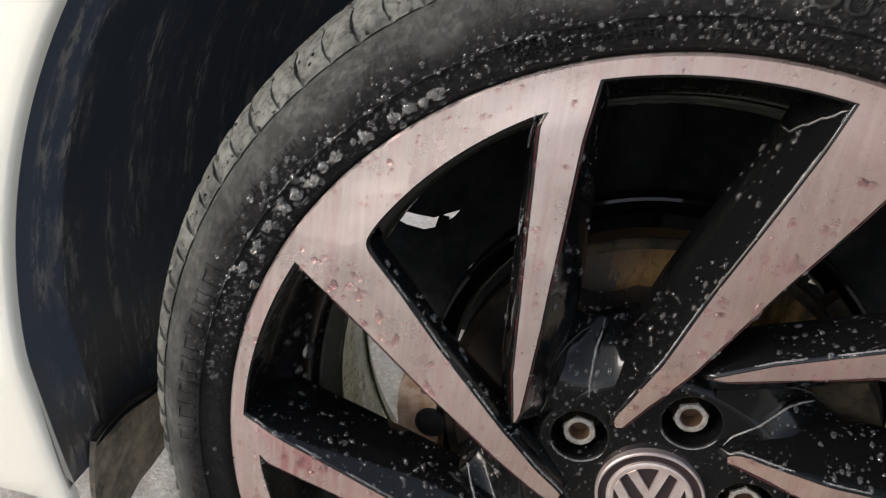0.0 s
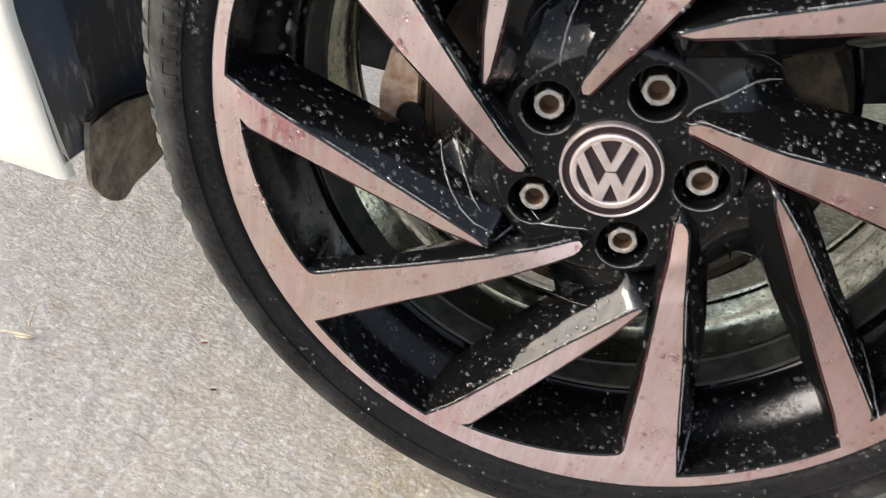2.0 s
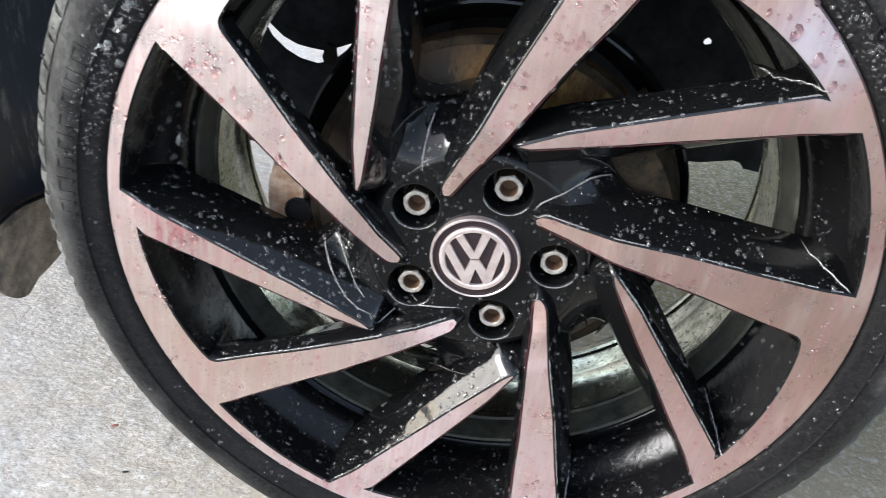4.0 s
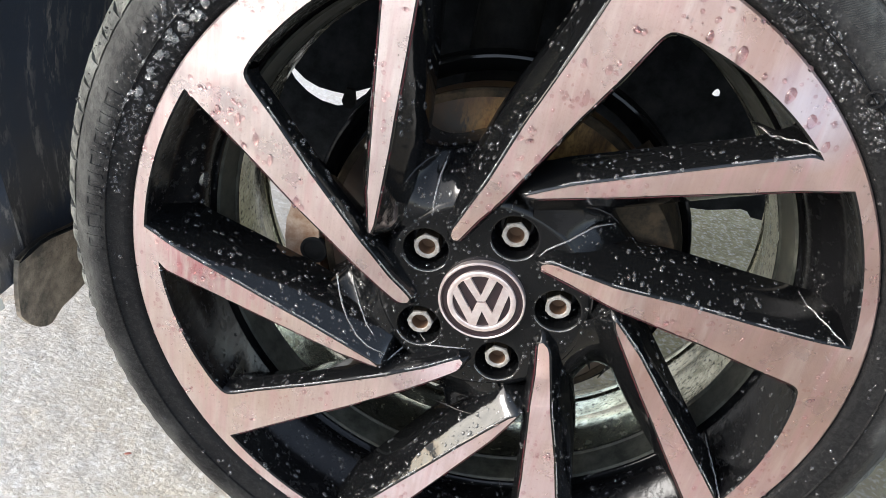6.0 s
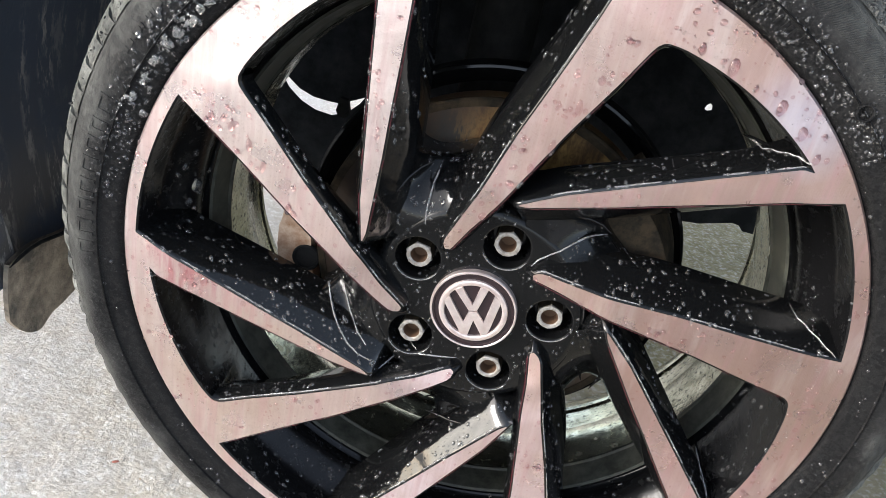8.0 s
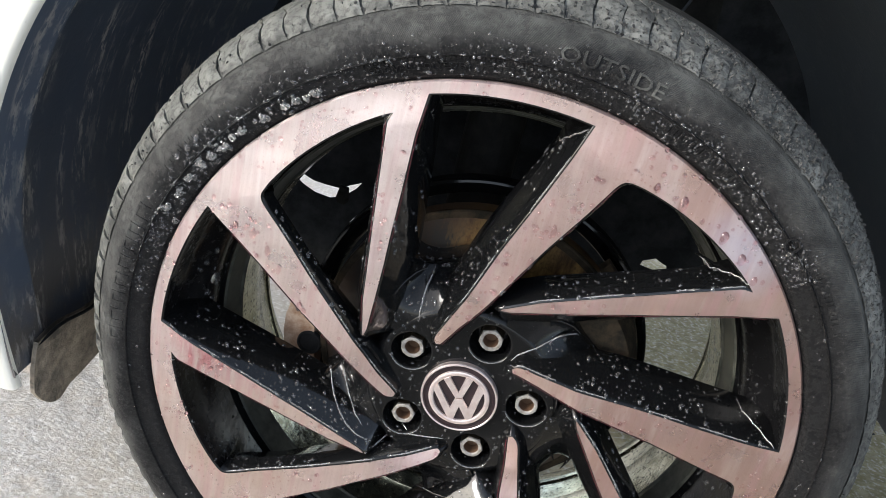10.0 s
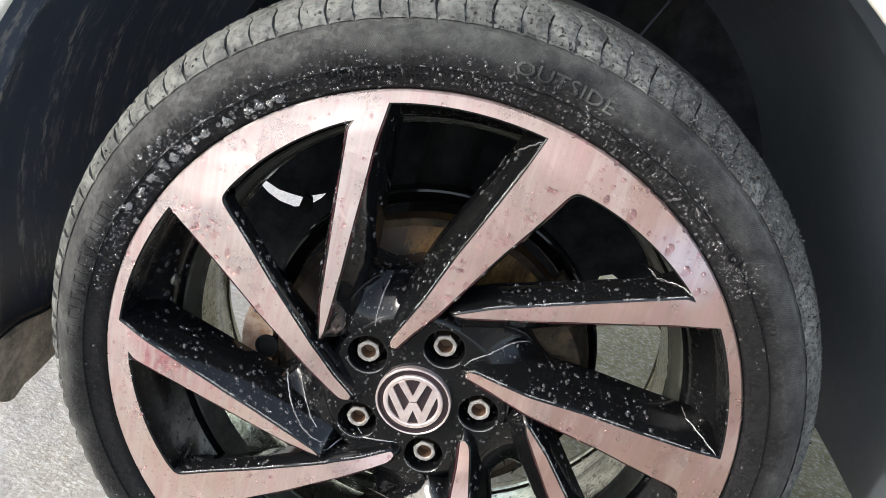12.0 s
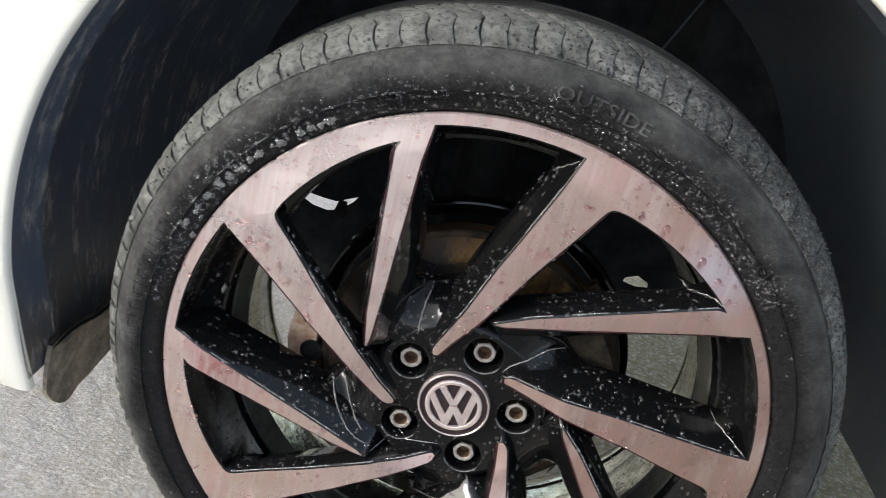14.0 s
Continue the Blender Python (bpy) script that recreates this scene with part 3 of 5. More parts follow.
def spoke_body(eb, ec, wide_b, wide_c, depth, slope_b=0.03, slope_c=0.03, n=60, under_c=0.0, depth_b=None):
    """The black body under a machined strip: rounded edge, sloped flanks that widen toward the hub, and a back."""
    b = resample([polar(*q) for q in eb], n)
    c = resample([polar(*q) for q in ec], n)

    def outward(line, other, i):
        t = line[min(i + 1, n)] - line[max(i - 1, 0)]
        q = Vector((t.z, 0, -t.x)).normalized()
        return q if q.dot(line[i] - other[i]) > 0 else -q

    def flank(line, nrm, y0, w, slope, d, under=0.0):
        """Quarter-round edge, sloped flank, then a steep wall to the back."""
        d1 = min(slope, d * 0.8)
        rr = 0.0019
        out = [line + nrm * (rr * math.sin(q)) + Vector((0, y0 + 0.0003 + rr * (1 - math.cos(q)), 0)) for q in (0.0, 0.4, 0.8, 1.15)]
        out += [line + nrm * (rr + w * 0.42) + Vector((0, y0 + d1 * 0.52, 0)), line + nrm * (rr + w * 0.80) + Vector((0, y0 + d1, 0)),
                line + nrm * (rr + w * 0.93 - under * 0.12) + Vector((0, y0 + d1 + 0.004, 0)), line + nrm * (rr + w - under) + Vector((0, y0 + d, 0))]
        return out

    verts, faces = [], []
    rings = []
    axis = ((b[0] + c[0]) - (b[11] + c[11])).normalized()
    for reach, sink, slim in ((0.012, 0.0240, 0.05), (0.008, 0.0130, 0.3), (0.0036, 0.0030, 0.7)):
        nb, nc = outward(b, c, 6), outward(c, b, 6)
        y0 = face_y(math.hypot(b[0].x, b[0].z)) + sink
        mid = (b[0] + c[0]) / 2
        bb, cc = b[0].lerp(mid, 0.3) + axis * reach, c[0].lerp(mid, 0.3) + axis * reach
        d = depth[0][1] - sink
        rings.append(flank(bb, nb, y0, wide_b[0][1] * slim, slope_b, (depth_b or depth)[0][1] - sink) + flank(cc, nc, y0, wide_c[0][1] * slim, slope_c, d)[::-1])
    for i in range(n + 1):
        s = i / n
        nb, nc = outward(b, c, max(i, 6)), outward(c, b, max(i, 6))
        r = math.hypot(b[i].x, b[i].z)
        yb, yc = face_y(r) - 0.0, face_y(math.hypot(c[i].x, c[i].z))
        wb = lerp_table(s, wide_b)
        wc = lerp_table(s, wide_c)
        d = lerp_table(s, depth)
        tuck = min(under_c, 0.7 * (b[i] - c[i]).length)
        ring = flank(b[i], nb, yb, wb, slope_b, lerp_table(s, depth_b or depth)) + flank(c[i], nc, yc, wc, slope_c, d, tuck)[::-1]
        rings.append(ring)
    m = len(rings[0])
    for ring in rings:
        verts += ring
    for i in range(len(rings) - 1):
        for j in range(m):
            k = (j + 1) % m
            faces.append((i * m + j, i * m + k, (i + 1) * m + k, (i + 1) * m + j))
    faces.append(tuple(range(m)))
    faces.append(tuple(range(len(rings) * m - 1, (len(rings) - 1) * m - 1, -1)))
    return verts, faces


wheel = thing("alloy_rim", HUB, "wet black alloy rim with pink-stained machined spokes", "rim")
tyre = thing("tyre", HUB, "worn black low-profile tyre, dusty tread, wet sidewall", "tyre")

# tyre
TYRE = [(0.006, 0.2300), (0.0035, 0.2362), (0.0005, 0.2378), (-0.0012, 0.2395), (-0.0018, 0.2420), (-0.0032, 0.2470), (-0.0046, 0.2510), (-0.0060, 0.2515), (-0.0047, 0.2521), (-0.0056, 0.2570),
        (-0.0060, 0.2610), (-0.0052, 0.2650), (-0.0030, 0.2690), (-0.0008, 0.2722), (0.0008, 0.2740), (0.0026, 0.2760), (0.0030, 0.2767), (0.0040, 0.2764), (0.0046, 0.2768), (0.0054, 0.2780),
        (0.0068, 0.2786), (0.0100, 0.2818), (0.0160, 0.2862), (0.0220, 0.2893), (0.0300, 0.2928), (0.0400, 0.2955), (0.0500, 0.2972), (0.0590, 0.2978), (0.0592, 0.2930), (0.0690, 0.2930), (0.0692, 0.3012), (0.0900, 0.3028), (0.0950, 0.3030),
        (0.0952, 0.2950), (0.1050, 0.2950), (0.1052, 0.3030), (0.1300, 0.3018), (0.1302, 0.2940), (0.1400, 0.2940), (0.1402, 0.3005),
        (0.1600, 0.2980), (0.1800, 0.2940), (0.1960, 0.2880), (0.2060, 0.2790), (0.2120, 0.2680), (0.2120, 0.2570), (0.2060, 0.2450), (0.2000, 0.2300)]
SHOULDER = [(0.0066, 0.2796), (0.0095, 0.2838), (0.0145, 0.2882), (0.0215, 0.2923), (0.0300, 0.2958), (0.0400, 0.2985), (0.0500, 0.3001), (0.0585, 0.3010)]


def tyre_y(r):
    """Depth of the sidewall's skin at a radius."""
    return lerp_table(r, [(q, y) for y, q in TYRE[2:22]])


def tread_half(a0, a1):
    """One tread lug: a slanted, slightly rounded block on the tyre's shoulder."""
    verts, faces = [], []
    cols = 7
    m = len(SHOULDER)
    for i in range(cols):
        f = i / (cols - 1)
        for y, r in SHOULDER:
            k = (y - 0.0066) / 0.0519
            slant = 3.2 * k * k + 0.45 * math.sin(k * 9)
            edge = 0.0006 if i in (0, cols - 1) else 0.0
            if i >= cols - 3 and 0.009 < y < 0.015:
                edge += 0.0022
            verts.append(polar(r - edge, a0 + (a1 - a0) * f + slant, y))
    top = len(verts)
    for i in (0, cols - 1):
        for y, r in SHOULDER:
            k = (y - 0.0066) / 0.0519
            slant = 3.2 * k * k + 0.45 * math.sin(k * 9)
            verts.append(polar(r - 0.0055, (a0 if i == 0 else a1) + slant, y))
    for i in range(cols - 1):
        for j in range(m - 1):
            faces.append((i * m + j, i * m + j + 1, (i + 1) * m + j + 1, (i + 1) * m + j))
    for j in range(m - 1):
        faces.append((j, top + j, top + j + 1, j + 1))
        q = (cols - 1) * m
        faces.append((q + j, q + j + 1, top + m + j + 1, top + m + j))
    faces.append((m - 1, top + m - 1, top + 2 * m - 1, (cols - 1) * m + m - 1))
    return verts, faces


def settle(verts):
    """Flatten what would sink into the ground and let the sidewall bulge there."""
    out = []
    for p in verts:
        q = Vector(p)
        low = -HUB_Z + 0.0006
        if q.z < low:
            q.z = low
        k = max(0.0, min(1.0, (-q.z - 0.2) / 0.1)) * math.exp(-(q.x / 0.10) ** 2)
        if q.y < 0.02:
            q.y -= 0.004 * k
        out.append(q)
    return out


tv, tf = revolve(TYRE, 288)
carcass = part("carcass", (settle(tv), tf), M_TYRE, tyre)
smooth(carcass, 50)

# rim: machined lip ring, black outer barrel, bare inner barrel
N = len(RIM_STEPS)
rv, rf = [], []
for a in RIM_STEPS:
    ri = rim_in(a)
    for k in range(4):
        r = ri + (RIM_R - 0.0012 - ri) * k / 3
        rv.append(on_face(r, a))
    rv.append(polar(RIM_R, a, 0.0012))
    rv.append(polar(RIM_R + 0.0002, a, 0.008))
for i in range(N):
    j = (i + 1) % N
    for k in range(5):
        rf.append((i * 6 + k, j * 6 + k, j * 6 + k + 1, i * 6 + k + 1))
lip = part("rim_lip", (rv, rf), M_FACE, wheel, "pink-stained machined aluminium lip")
smooth(lip, 30)
bv, bf = [], []
PROF = [(0.0003, 0.0), (0.0009, 0.0), (0.003, 0.02), (0.012, 0.04)] + [(0.024 + 0.031 * q / 12, 0.06 + 0.94 * (q / 12) ** 2 * (3 - 2 * q / 12)) for q in range(13)] + [(0.062, 1.0)]
for a in RIM_STEPS:
    ri = rim_in(a)
    for k, (dy, f) in enumerate(PROF):
        edge = 0.0 if k == 0 else 0.0012
        r = (ri - edge) * (1 - f) + 0.2085 * f
        bv.append(polar(r, a, face_y(ri) + dy))
m = len(PROF)
for i in range(N):
    j = (i + 1) % N
    for k in range(m - 1):
        bf.append((i * m + k, i * m + k + 1, j * m + k + 1, j * m + k))
outer_barrel = part("outer_barrel", (bv, bf), M_WELL, wheel, "gloss black rim well")
smooth(outer_barrel, 40)
EDGE = [(0.0605, 0.2088), (0.0630, 0.2074), (0.0643, 0.2058), (0.0650, 0.2060), (0.0660, 0.2054)]
smooth(part("barrel_edge", revolve(EDGE, 240), M_BLACK, wheel, "gloss black barrel edge"), 30)
STEP = [(0.0660, 0.2054), (0.0672, 0.2036), (0.0850, 0.1992), (0.0862, 0.1974), (0.0870, 0.1976)]
smooth(part("barrel_step", revolve(STEP, 240), M_GRIME, wheel, "dull grey grimy barrel step"), 30)
INNER = [(0.0868, 0.1970), (0.110, 0.1955), (0.130, 0.1965), (0.134, 0.1990),
         (0.136, 0.2010), (0.150, 0.2035), (0.165, 0.2055), (0.167, 0.2040), (0.172, 0.2045), (0.174, 0.2090), (0.195, 0.2150), (0.203, 0.2210), (0.2035, 0.2290)]
inner_barrel = part("inner_barrel", revolve(INNER, 240), M_BARREL, wheel, "dirty bare-metal inner barrel")
smooth(inner_barrel, 30)

# hub: a flat front pierced by five bolt bores, with a rounded shoulder
BOLT_R, BORE_R, HUB_FRONT = 0.05, 0.0148, 0.0150
bolt_at = [polar(BOLT_R, 148.72 - 72 * k) for k in range(5)]


def ring_points(cx, cz, r, n, a0=0.0):
    return [Vector((cx + r * math.cos(math.tau * i / n + a0), HUB_FRONT, cz + r * math.sin(math.tau * i / n + a0))) for i in range(n)]


loops = [ring_points(0, 0, 0.0668, 90), ring_points(0, 0, 0.0275, 48)] + [ring_points(c.x, c.z, BORE_R + 0.0012, 28) for c in bolt_at]
flat = [Vector((p.x, p.z, 0)) for lp in loops for p in lp]
tris = tessellate_polygon([[Vector((p.x, p.z, 0)) for p in lp] for lp in loops])
front = ([Vector((p.x, HUB_FRONT, p.y)) for p in flat], [tuple(t) for t in tris])
shoulder = revolve([(HUB_FRONT, 0.0668), (0.0153, 0.0685), (0.0163, 0.0705), (0.0185, 0.0725), (0.0225, 0.0742), (0.0300, 0.0752), (0.060, 0.077), (0.062, 0.074), (0.062, 0.0)], 90)
hub = part("hub", join(front, shoulder), M_BLACK, wheel, "gloss black wheel hub")
smooth(hub, 40)
for c in bolt_at:
    bore = revolve([(HUB_FRONT, BORE_R + 0.0012), (HUB_FRONT + 0.0004, BORE_R + 0.0004), (HUB_FRONT + 0.0014, BORE_R), (0.030, BORE_R - 0.0006), (0.034, BORE_R - 0.004), (0.034, 0.0)], 28)
    b = part("bolt_bore", bore, M_BLACK, wheel, "round black bolt recess")
    smooth(b, 30)
    b.location = (c.x, 0, c.z)

for k in range(5):
    turn = Matrix.Rotation(radians(72 * k), 4, "Y")
    if k == 0:
        wide_face = spoke_face(WIDE_B, WIDE_C)
        wide_body = spoke_body(WIDE_B, WIDE_C, [(0, 0.012), (0.4, 0.013), (1, 0.007)], [(0, 0.005), (0.5, 0.004), (1, 0.004)], [(0, 0.04), (1, 0.05)], 0.024, 0.011, under_c=0.022)
        nar_face = spoke_face(NARROW_E, NARROW_F)
        nar_body = spoke_body(NARROW_E, NARROW_F, [(0, 0.008), (0.5, 0.006), (1, 0.004)], [(0, 0.018), (0.4, 0.015), (1, 0.004)], [(0, 0.04), (1, 0.05)], 0.02, 0.018, depth_b=[(0, 0.030), (0.1, 0.025), (0.8, 0.025), (1, 0.042)])
    for name, bodym, facem in (("wide_spoke", wide_body, wide_face), ("narrow_spoke", nar_body, nar_face)):
        if k == 0:
            sb = smooth(part(name, bodym, M_FILM if name == "narrow_spoke" else M_BLACK, wheel, "gloss black spoke"), 35)
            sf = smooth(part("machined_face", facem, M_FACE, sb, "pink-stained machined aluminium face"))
            if name == "wide_spoke":
                first_wide = (sb.data, sf.data)
            else:
                first_narrow = (sb.data, sf.data)
        else:
            bd, fd = first_wide if name == "wide_spoke" else first_narrow
            sb = new(name, bd)
            sb.parent = wheel
            sb.matrix_basis = turn
            tagged(sb, "gloss black spoke")
            sf = new("machined_face", fd)
            sf.parent = sb
            tagged(sf, "pink-stained machined aluminium face")

# casting ridges where the flanks run out into the rim well
def tube(points, radius, n=8):
    verts, faces = [], []
    for i, p in enumerate(points):
        d = (points[min(i + 1, len(points) - 1)] - points[max(i - 1, 0)]).normalized()
        u = d.cross(Vector((0, 1, 0.3))).normalized()
        w = d.cross(u)
        rr = radius * (0.25 if i in (0, len(points) - 1) else 1.0)
        verts += [p + u * (rr * math.cos(math.tau * k / n)) + w * (rr * math.sin(math.tau * k / n)) for k in range(n)]
    for i in range(len(points) - 1):
        faces += [(i * n + k, i * n + (k + 1) % n, (i + 1) * n + (k + 1) % n, (i + 1) * n + k) for k in range(n)]
    return verts, faces


for k in range(5):
    for (r0, t0), (r1, t1) in (((0.2255, 153.0), (0.1968, 156.4)), ((0.2185, 114.8), (0.1955, 119.6))):
        pts = [polar(r0 + (r1 - r0) * f, t0 + (t1 - t0) * f - 72 * k, 0.003 + 0.042 * f + 0.002 * math.sin(f * 9)) for f in (0, 0.15, 0.3, 0.45, 0.6, 0.75, 0.9, 1.0)]
        smooth(part("casting_ridge", tube(pts, 0.0011), M_BLACK, wheel, "gloss black casting ridge"), 60)

# dished webs that join each narrow spoke to the next wide one near the hub
def edge_angle(edge, r):
    pts = sorted(edge)
    return lerp_table(r, pts)


def ease(lo, hi, x):
    t = min(1.0, max(0.0, (x - lo) / (hi - lo)))
    return t * t * (3 - 2 * t)


for k in range(5):
    verts, faces = [], []
    NU, NR = 36, 12
    for i in range(NU + 1):
        u = i / NU
        r_out = 0.0955 + min(0.016, 0.030 * abs((u - 0.66) / 0.5) ** 2)
        for j in range(NR + 4):
            q = min(j / NR, 1.0)
            r = 0.066 + (r_out - 0.066) * q
            rr = max(r, 0.0885)
            t0 = edge_angle(NARROW_F, rr) + 1.5 - (0.0885 - min(r, 0.0885)) * 250
            t1 = edge_angle(WIDE_B, max(r, 0.056)) - 72 - 0.5
            floor_u = 0.54 + 0.06 * q
            valley = ease(0.02, floor_u, u) * (1 - ease(floor_u + 0.17, 0.98, u))
            y = 0.0153 + (0.003 + 0.021 * valley) * q ** 1.6
            if j > NR:
                y += (0.0012, 0.008, 0.028)[j - NR - 1]
                r += (0.001, 0.002, 0.002)[j - NR - 1]
            verts.append(polar(r, t0 + (t1 - t0) * u - 72 * k, y))
    m = NR + 4
    for i in range(NU):
        for j in range(m - 1):
            faces.append((i * m + j, i * m + j + 1, (i + 1) * m + j + 1, (i + 1) * m + j))
    smooth(part("web", (verts, faces), M_BLACK, wheel, "gloss black web between spokes"), 40)

# raised casting lines round the hub
near_hub = BVHTree.FromPolygons(*[list(q) for q in join(*[([tuple(o.matrix_basis @ v.co) for v in o.data.vertices], [tuple(p.vertices) for p in o.data.polygons]) for o in wheel.children if o.name.split(".")[0] in ("hub", "web", "narrow_spoke", "wide_spoke")])])
for k in range(5):
    for line in ([(0.0560, 54.8), (0.0630, 53.2), (0.0703, 51.2), (0.0780, 49.4), (0.0860, 47.6), (0.0920, 45.2), (0.0970, 42.6)],
                 [(0.1010, 44.6), (0.0998, 49.5), (0.0978, 54.4), (0.0945, 60.0), (0.0900, 67.0), (0.0855, 73.0), (0.0810, 78.0), (0.0765, 83.0)]):
        pts = []
        for r, a in line:
            q = polar(r, a - 72 * k)
            hit, nrm, _, _ = near_hub.ray_cast(Vector((q.x, -0.1, q.z)), Vector((0, 1, 0)))
            pts.append(Vector((q.x, min(hit.y, 0.034) if hit is not None else 0.024, q.z)))
        for _ in range(3):
            for i in range(1, len(pts) - 1):
                pts[i].y = (pts[i - 1].y + pts[i].y * 2 + pts[i + 1].y) / 4
        smooth(part("casting_ridge", tube(pts, 0.0010), M_BLACK, wheel, "gloss black casting ridge"), 60)

# centre cap
cap = part("centre_cap", revolve([(0.0160, 0.0283), (0.0112, 0.0283), (0.0104, 0.0276), (0.0104, 0.0262), (0.0114, 0.0256), (0.0114, 0.0)], 72), M_CAP, wheel, "black centre cap with satin chrome emblem")
smooth(cap, 30)
smooth(part("emblem_ring", revolve([(0.0114, 0.0229), (0.0100, 0.0226), (0.0096, 0.0216), (0.0096, 0.0200), (0.0100, 0.0192), (0.0114, 0.0189)], 72), M_CHROME, cap, "satin chrome ring"), 30)
smooth(part("cap_rim", revolve([(0.0150, 0.0288), (0.0108, 0.0288), (0.0100, 0.0283), (0.0100, 0.0275), (0.0106, 0.0270)], 72), M_CHROME, cap, "thin satin chrome rim"), 30)

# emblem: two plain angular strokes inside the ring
def stroke(outline, y0=0.0097, y1=0.0116):
    """A plate with a small bevel round its front, from an outline of (x, z)."""
    n = len(outline)
    verts = [Vector((x, y0, z)) for x, z in outline]
    rim = []
    for i in range(n):
        a, b, c = (Vector((*outline[(i + k) % n], 0)) for k in (-1, 0, 1))
        u, w = (b - a).normalized(), (c - b).normalized()
        side = Vector((u.y + w.y, -u.x - w.x, 0)).normalized()
        rim.append(b + side * 0.00035)
    verts += [Vector((p.x, y0 + 0.0006, p.y)) for p in rim] + [Vector((p.x, y1, p.y)) for p in rim]
    tris = tessellate_polygon([[Vector((x, z, 0)) for x, z in outline]])
    faces = [tuple(t) for t in tris] + [(q * n + i, q * n + (i + 1) % n, q * n + n + (i + 1) % n, q * n + n + i) for q in range(2) for i in range(n)]
    return verts, faces


UPPER = [(-0.0108, 0.0160), (-0.0026, 0.0007), (0.0026, 0.0007), (0.0108, 0.0160), (0.0062, 0.0181), (0.0, 0.0046), (-0.0062, 0.0181)]
LOWER = [(-0.0186, 0.0070), (-0.0088, -0.0172), (-0.0048, -0.0184), (0.0, -0.0066), (0.0048, -0.0184), (0.0088, -0.0172), (0.0186, 0.0070), (0.0150, 0.0116),
         (0.0068, -0.0086), (0.0026, -0.0007), (-0.0026, -0.0007), (-0.0068, -0.0086), (-0.0150, 0.0116)]
for outline in (UPPER, LOWER):
    e = part("emblem_stroke", stroke(outline), M_CHROME, cap, "satin chrome angular stroke")
    e.matrix_basis = Matrix.Rotation(radians(-14.0), 4, "Y")

# wheel bolts: hexagon heads with a hollow middle
def hexagon(rings):
    verts = [Vector((r * math.cos(radians(60 * i)), y, r * math.sin(radians(60 * i)))) for r, y in rings for i in range(6)]
    faces = [(q * 6 + i, q * 6 + (i + 1) % 6, q * 6 + 6 + (i + 1) % 6, q * 6 + 6 + i) for q in range(len(rings) - 1) for i in range(6)]
    return verts, faces


for k, c in enumerate(bolt_at):
    face = join(hexagon([(0.0092, 0.0212), (0.0091, 0.0198), (0.0086, 0.0191), (0.0068, 0.0191), (0.0067, 0.0240)]),
                revolve([(0.0192, 0.0084), (0.01895, 0.0080), (0.01895, 0.0062), (0.0198, 0.0056)], 22))
    b = part("wheel_bolt", face, M_STEEL, wheel, "bare steel wheel bolt with rusty socket")
    b.matrix_basis = Matrix.Translation((c.x, 0, c.z)) @ Matrix.Rotation(radians((12, 40, 25, 5, 50)[k]), 4, "Y")
    # Shank is rusty and darkened, with the recess's shade put into its colour.
    part("shank", hexagon([(0.0092, 0.0330), (0.0092, 0.0212)]), M_IRON, b, "rusty bolt shank, darkened for the recess's shade")
    smooth(part("socket", revolve([(0.0197, 0.0057), (0.0235, 0.0053), (0.0285, 0.0048), (0.0285, 0.0)], 22), M_SOCKET, b, "rusty hollow socket"), 20)

# ---- brake
brake = thing("brake_disc", HUB, "rust-brown iron brake disc behind the wheel", "brake disc")
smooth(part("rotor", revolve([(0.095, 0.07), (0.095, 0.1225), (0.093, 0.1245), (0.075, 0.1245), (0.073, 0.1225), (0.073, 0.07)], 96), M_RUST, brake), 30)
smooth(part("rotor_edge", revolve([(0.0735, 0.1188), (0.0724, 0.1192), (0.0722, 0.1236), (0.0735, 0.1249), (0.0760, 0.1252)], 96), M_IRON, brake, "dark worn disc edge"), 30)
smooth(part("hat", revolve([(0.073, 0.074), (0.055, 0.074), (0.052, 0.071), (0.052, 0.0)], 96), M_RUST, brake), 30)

# ---- the car round the wheel
car = thing("car", (0, 0, 0), "cream-white car parked on concrete, wheel arch with black liner", "car")
ARCH_X, ARCH_Z, ARCH = -0.0036, 0.3415, 0.3664


def arch_point(deg, r, y):
    return Vector((ARCH_X + r * math.cos(radians(deg)), y, ARCH_Z + r * math.sin(radians(deg))))


# fender skin: rolled lip at the arch, then a panel that curves inward at top and toward the bumper
def skin_bottom(x):
    return 0.183 + max(0.0, -0.358 - x) * 0.13 if x < 0 else 0.29


fv, ff = [], []
NA = 110
LIP = [(0.0, 0.0075), (0.0002, 0.0035), (0.0010, 0.0012), (0.0030, 0.0), (0.010, -0.0006), (0.025, -0.001), (0.06, -0.001), (0.10, 0.001)]
PANEL = [(0.45, 0.006), (0.65, 0.014), (0.80, 0.028), (0.90, 0.048), (0.96, 0.075), (0.99, 0.11), (1.0, 0.16), (1.0, 0.40), (1.0, 0.67)]


def panel_reach(deg):
    """How far the panel runs out from the arch's middle before it turns inward: bumper, hood line, door gap."""
    c, sn = math.cos(radians(deg)), math.sin(radians(deg))
    near = (0.74 / -c if c < -0.05 else 9.0, 0.655 / c if c > 0.05 else 9.0, 0.62 / sn if sn > 0.05 else 9.0)
    return sum(q ** -7 for q in near) ** (-1 / 7)


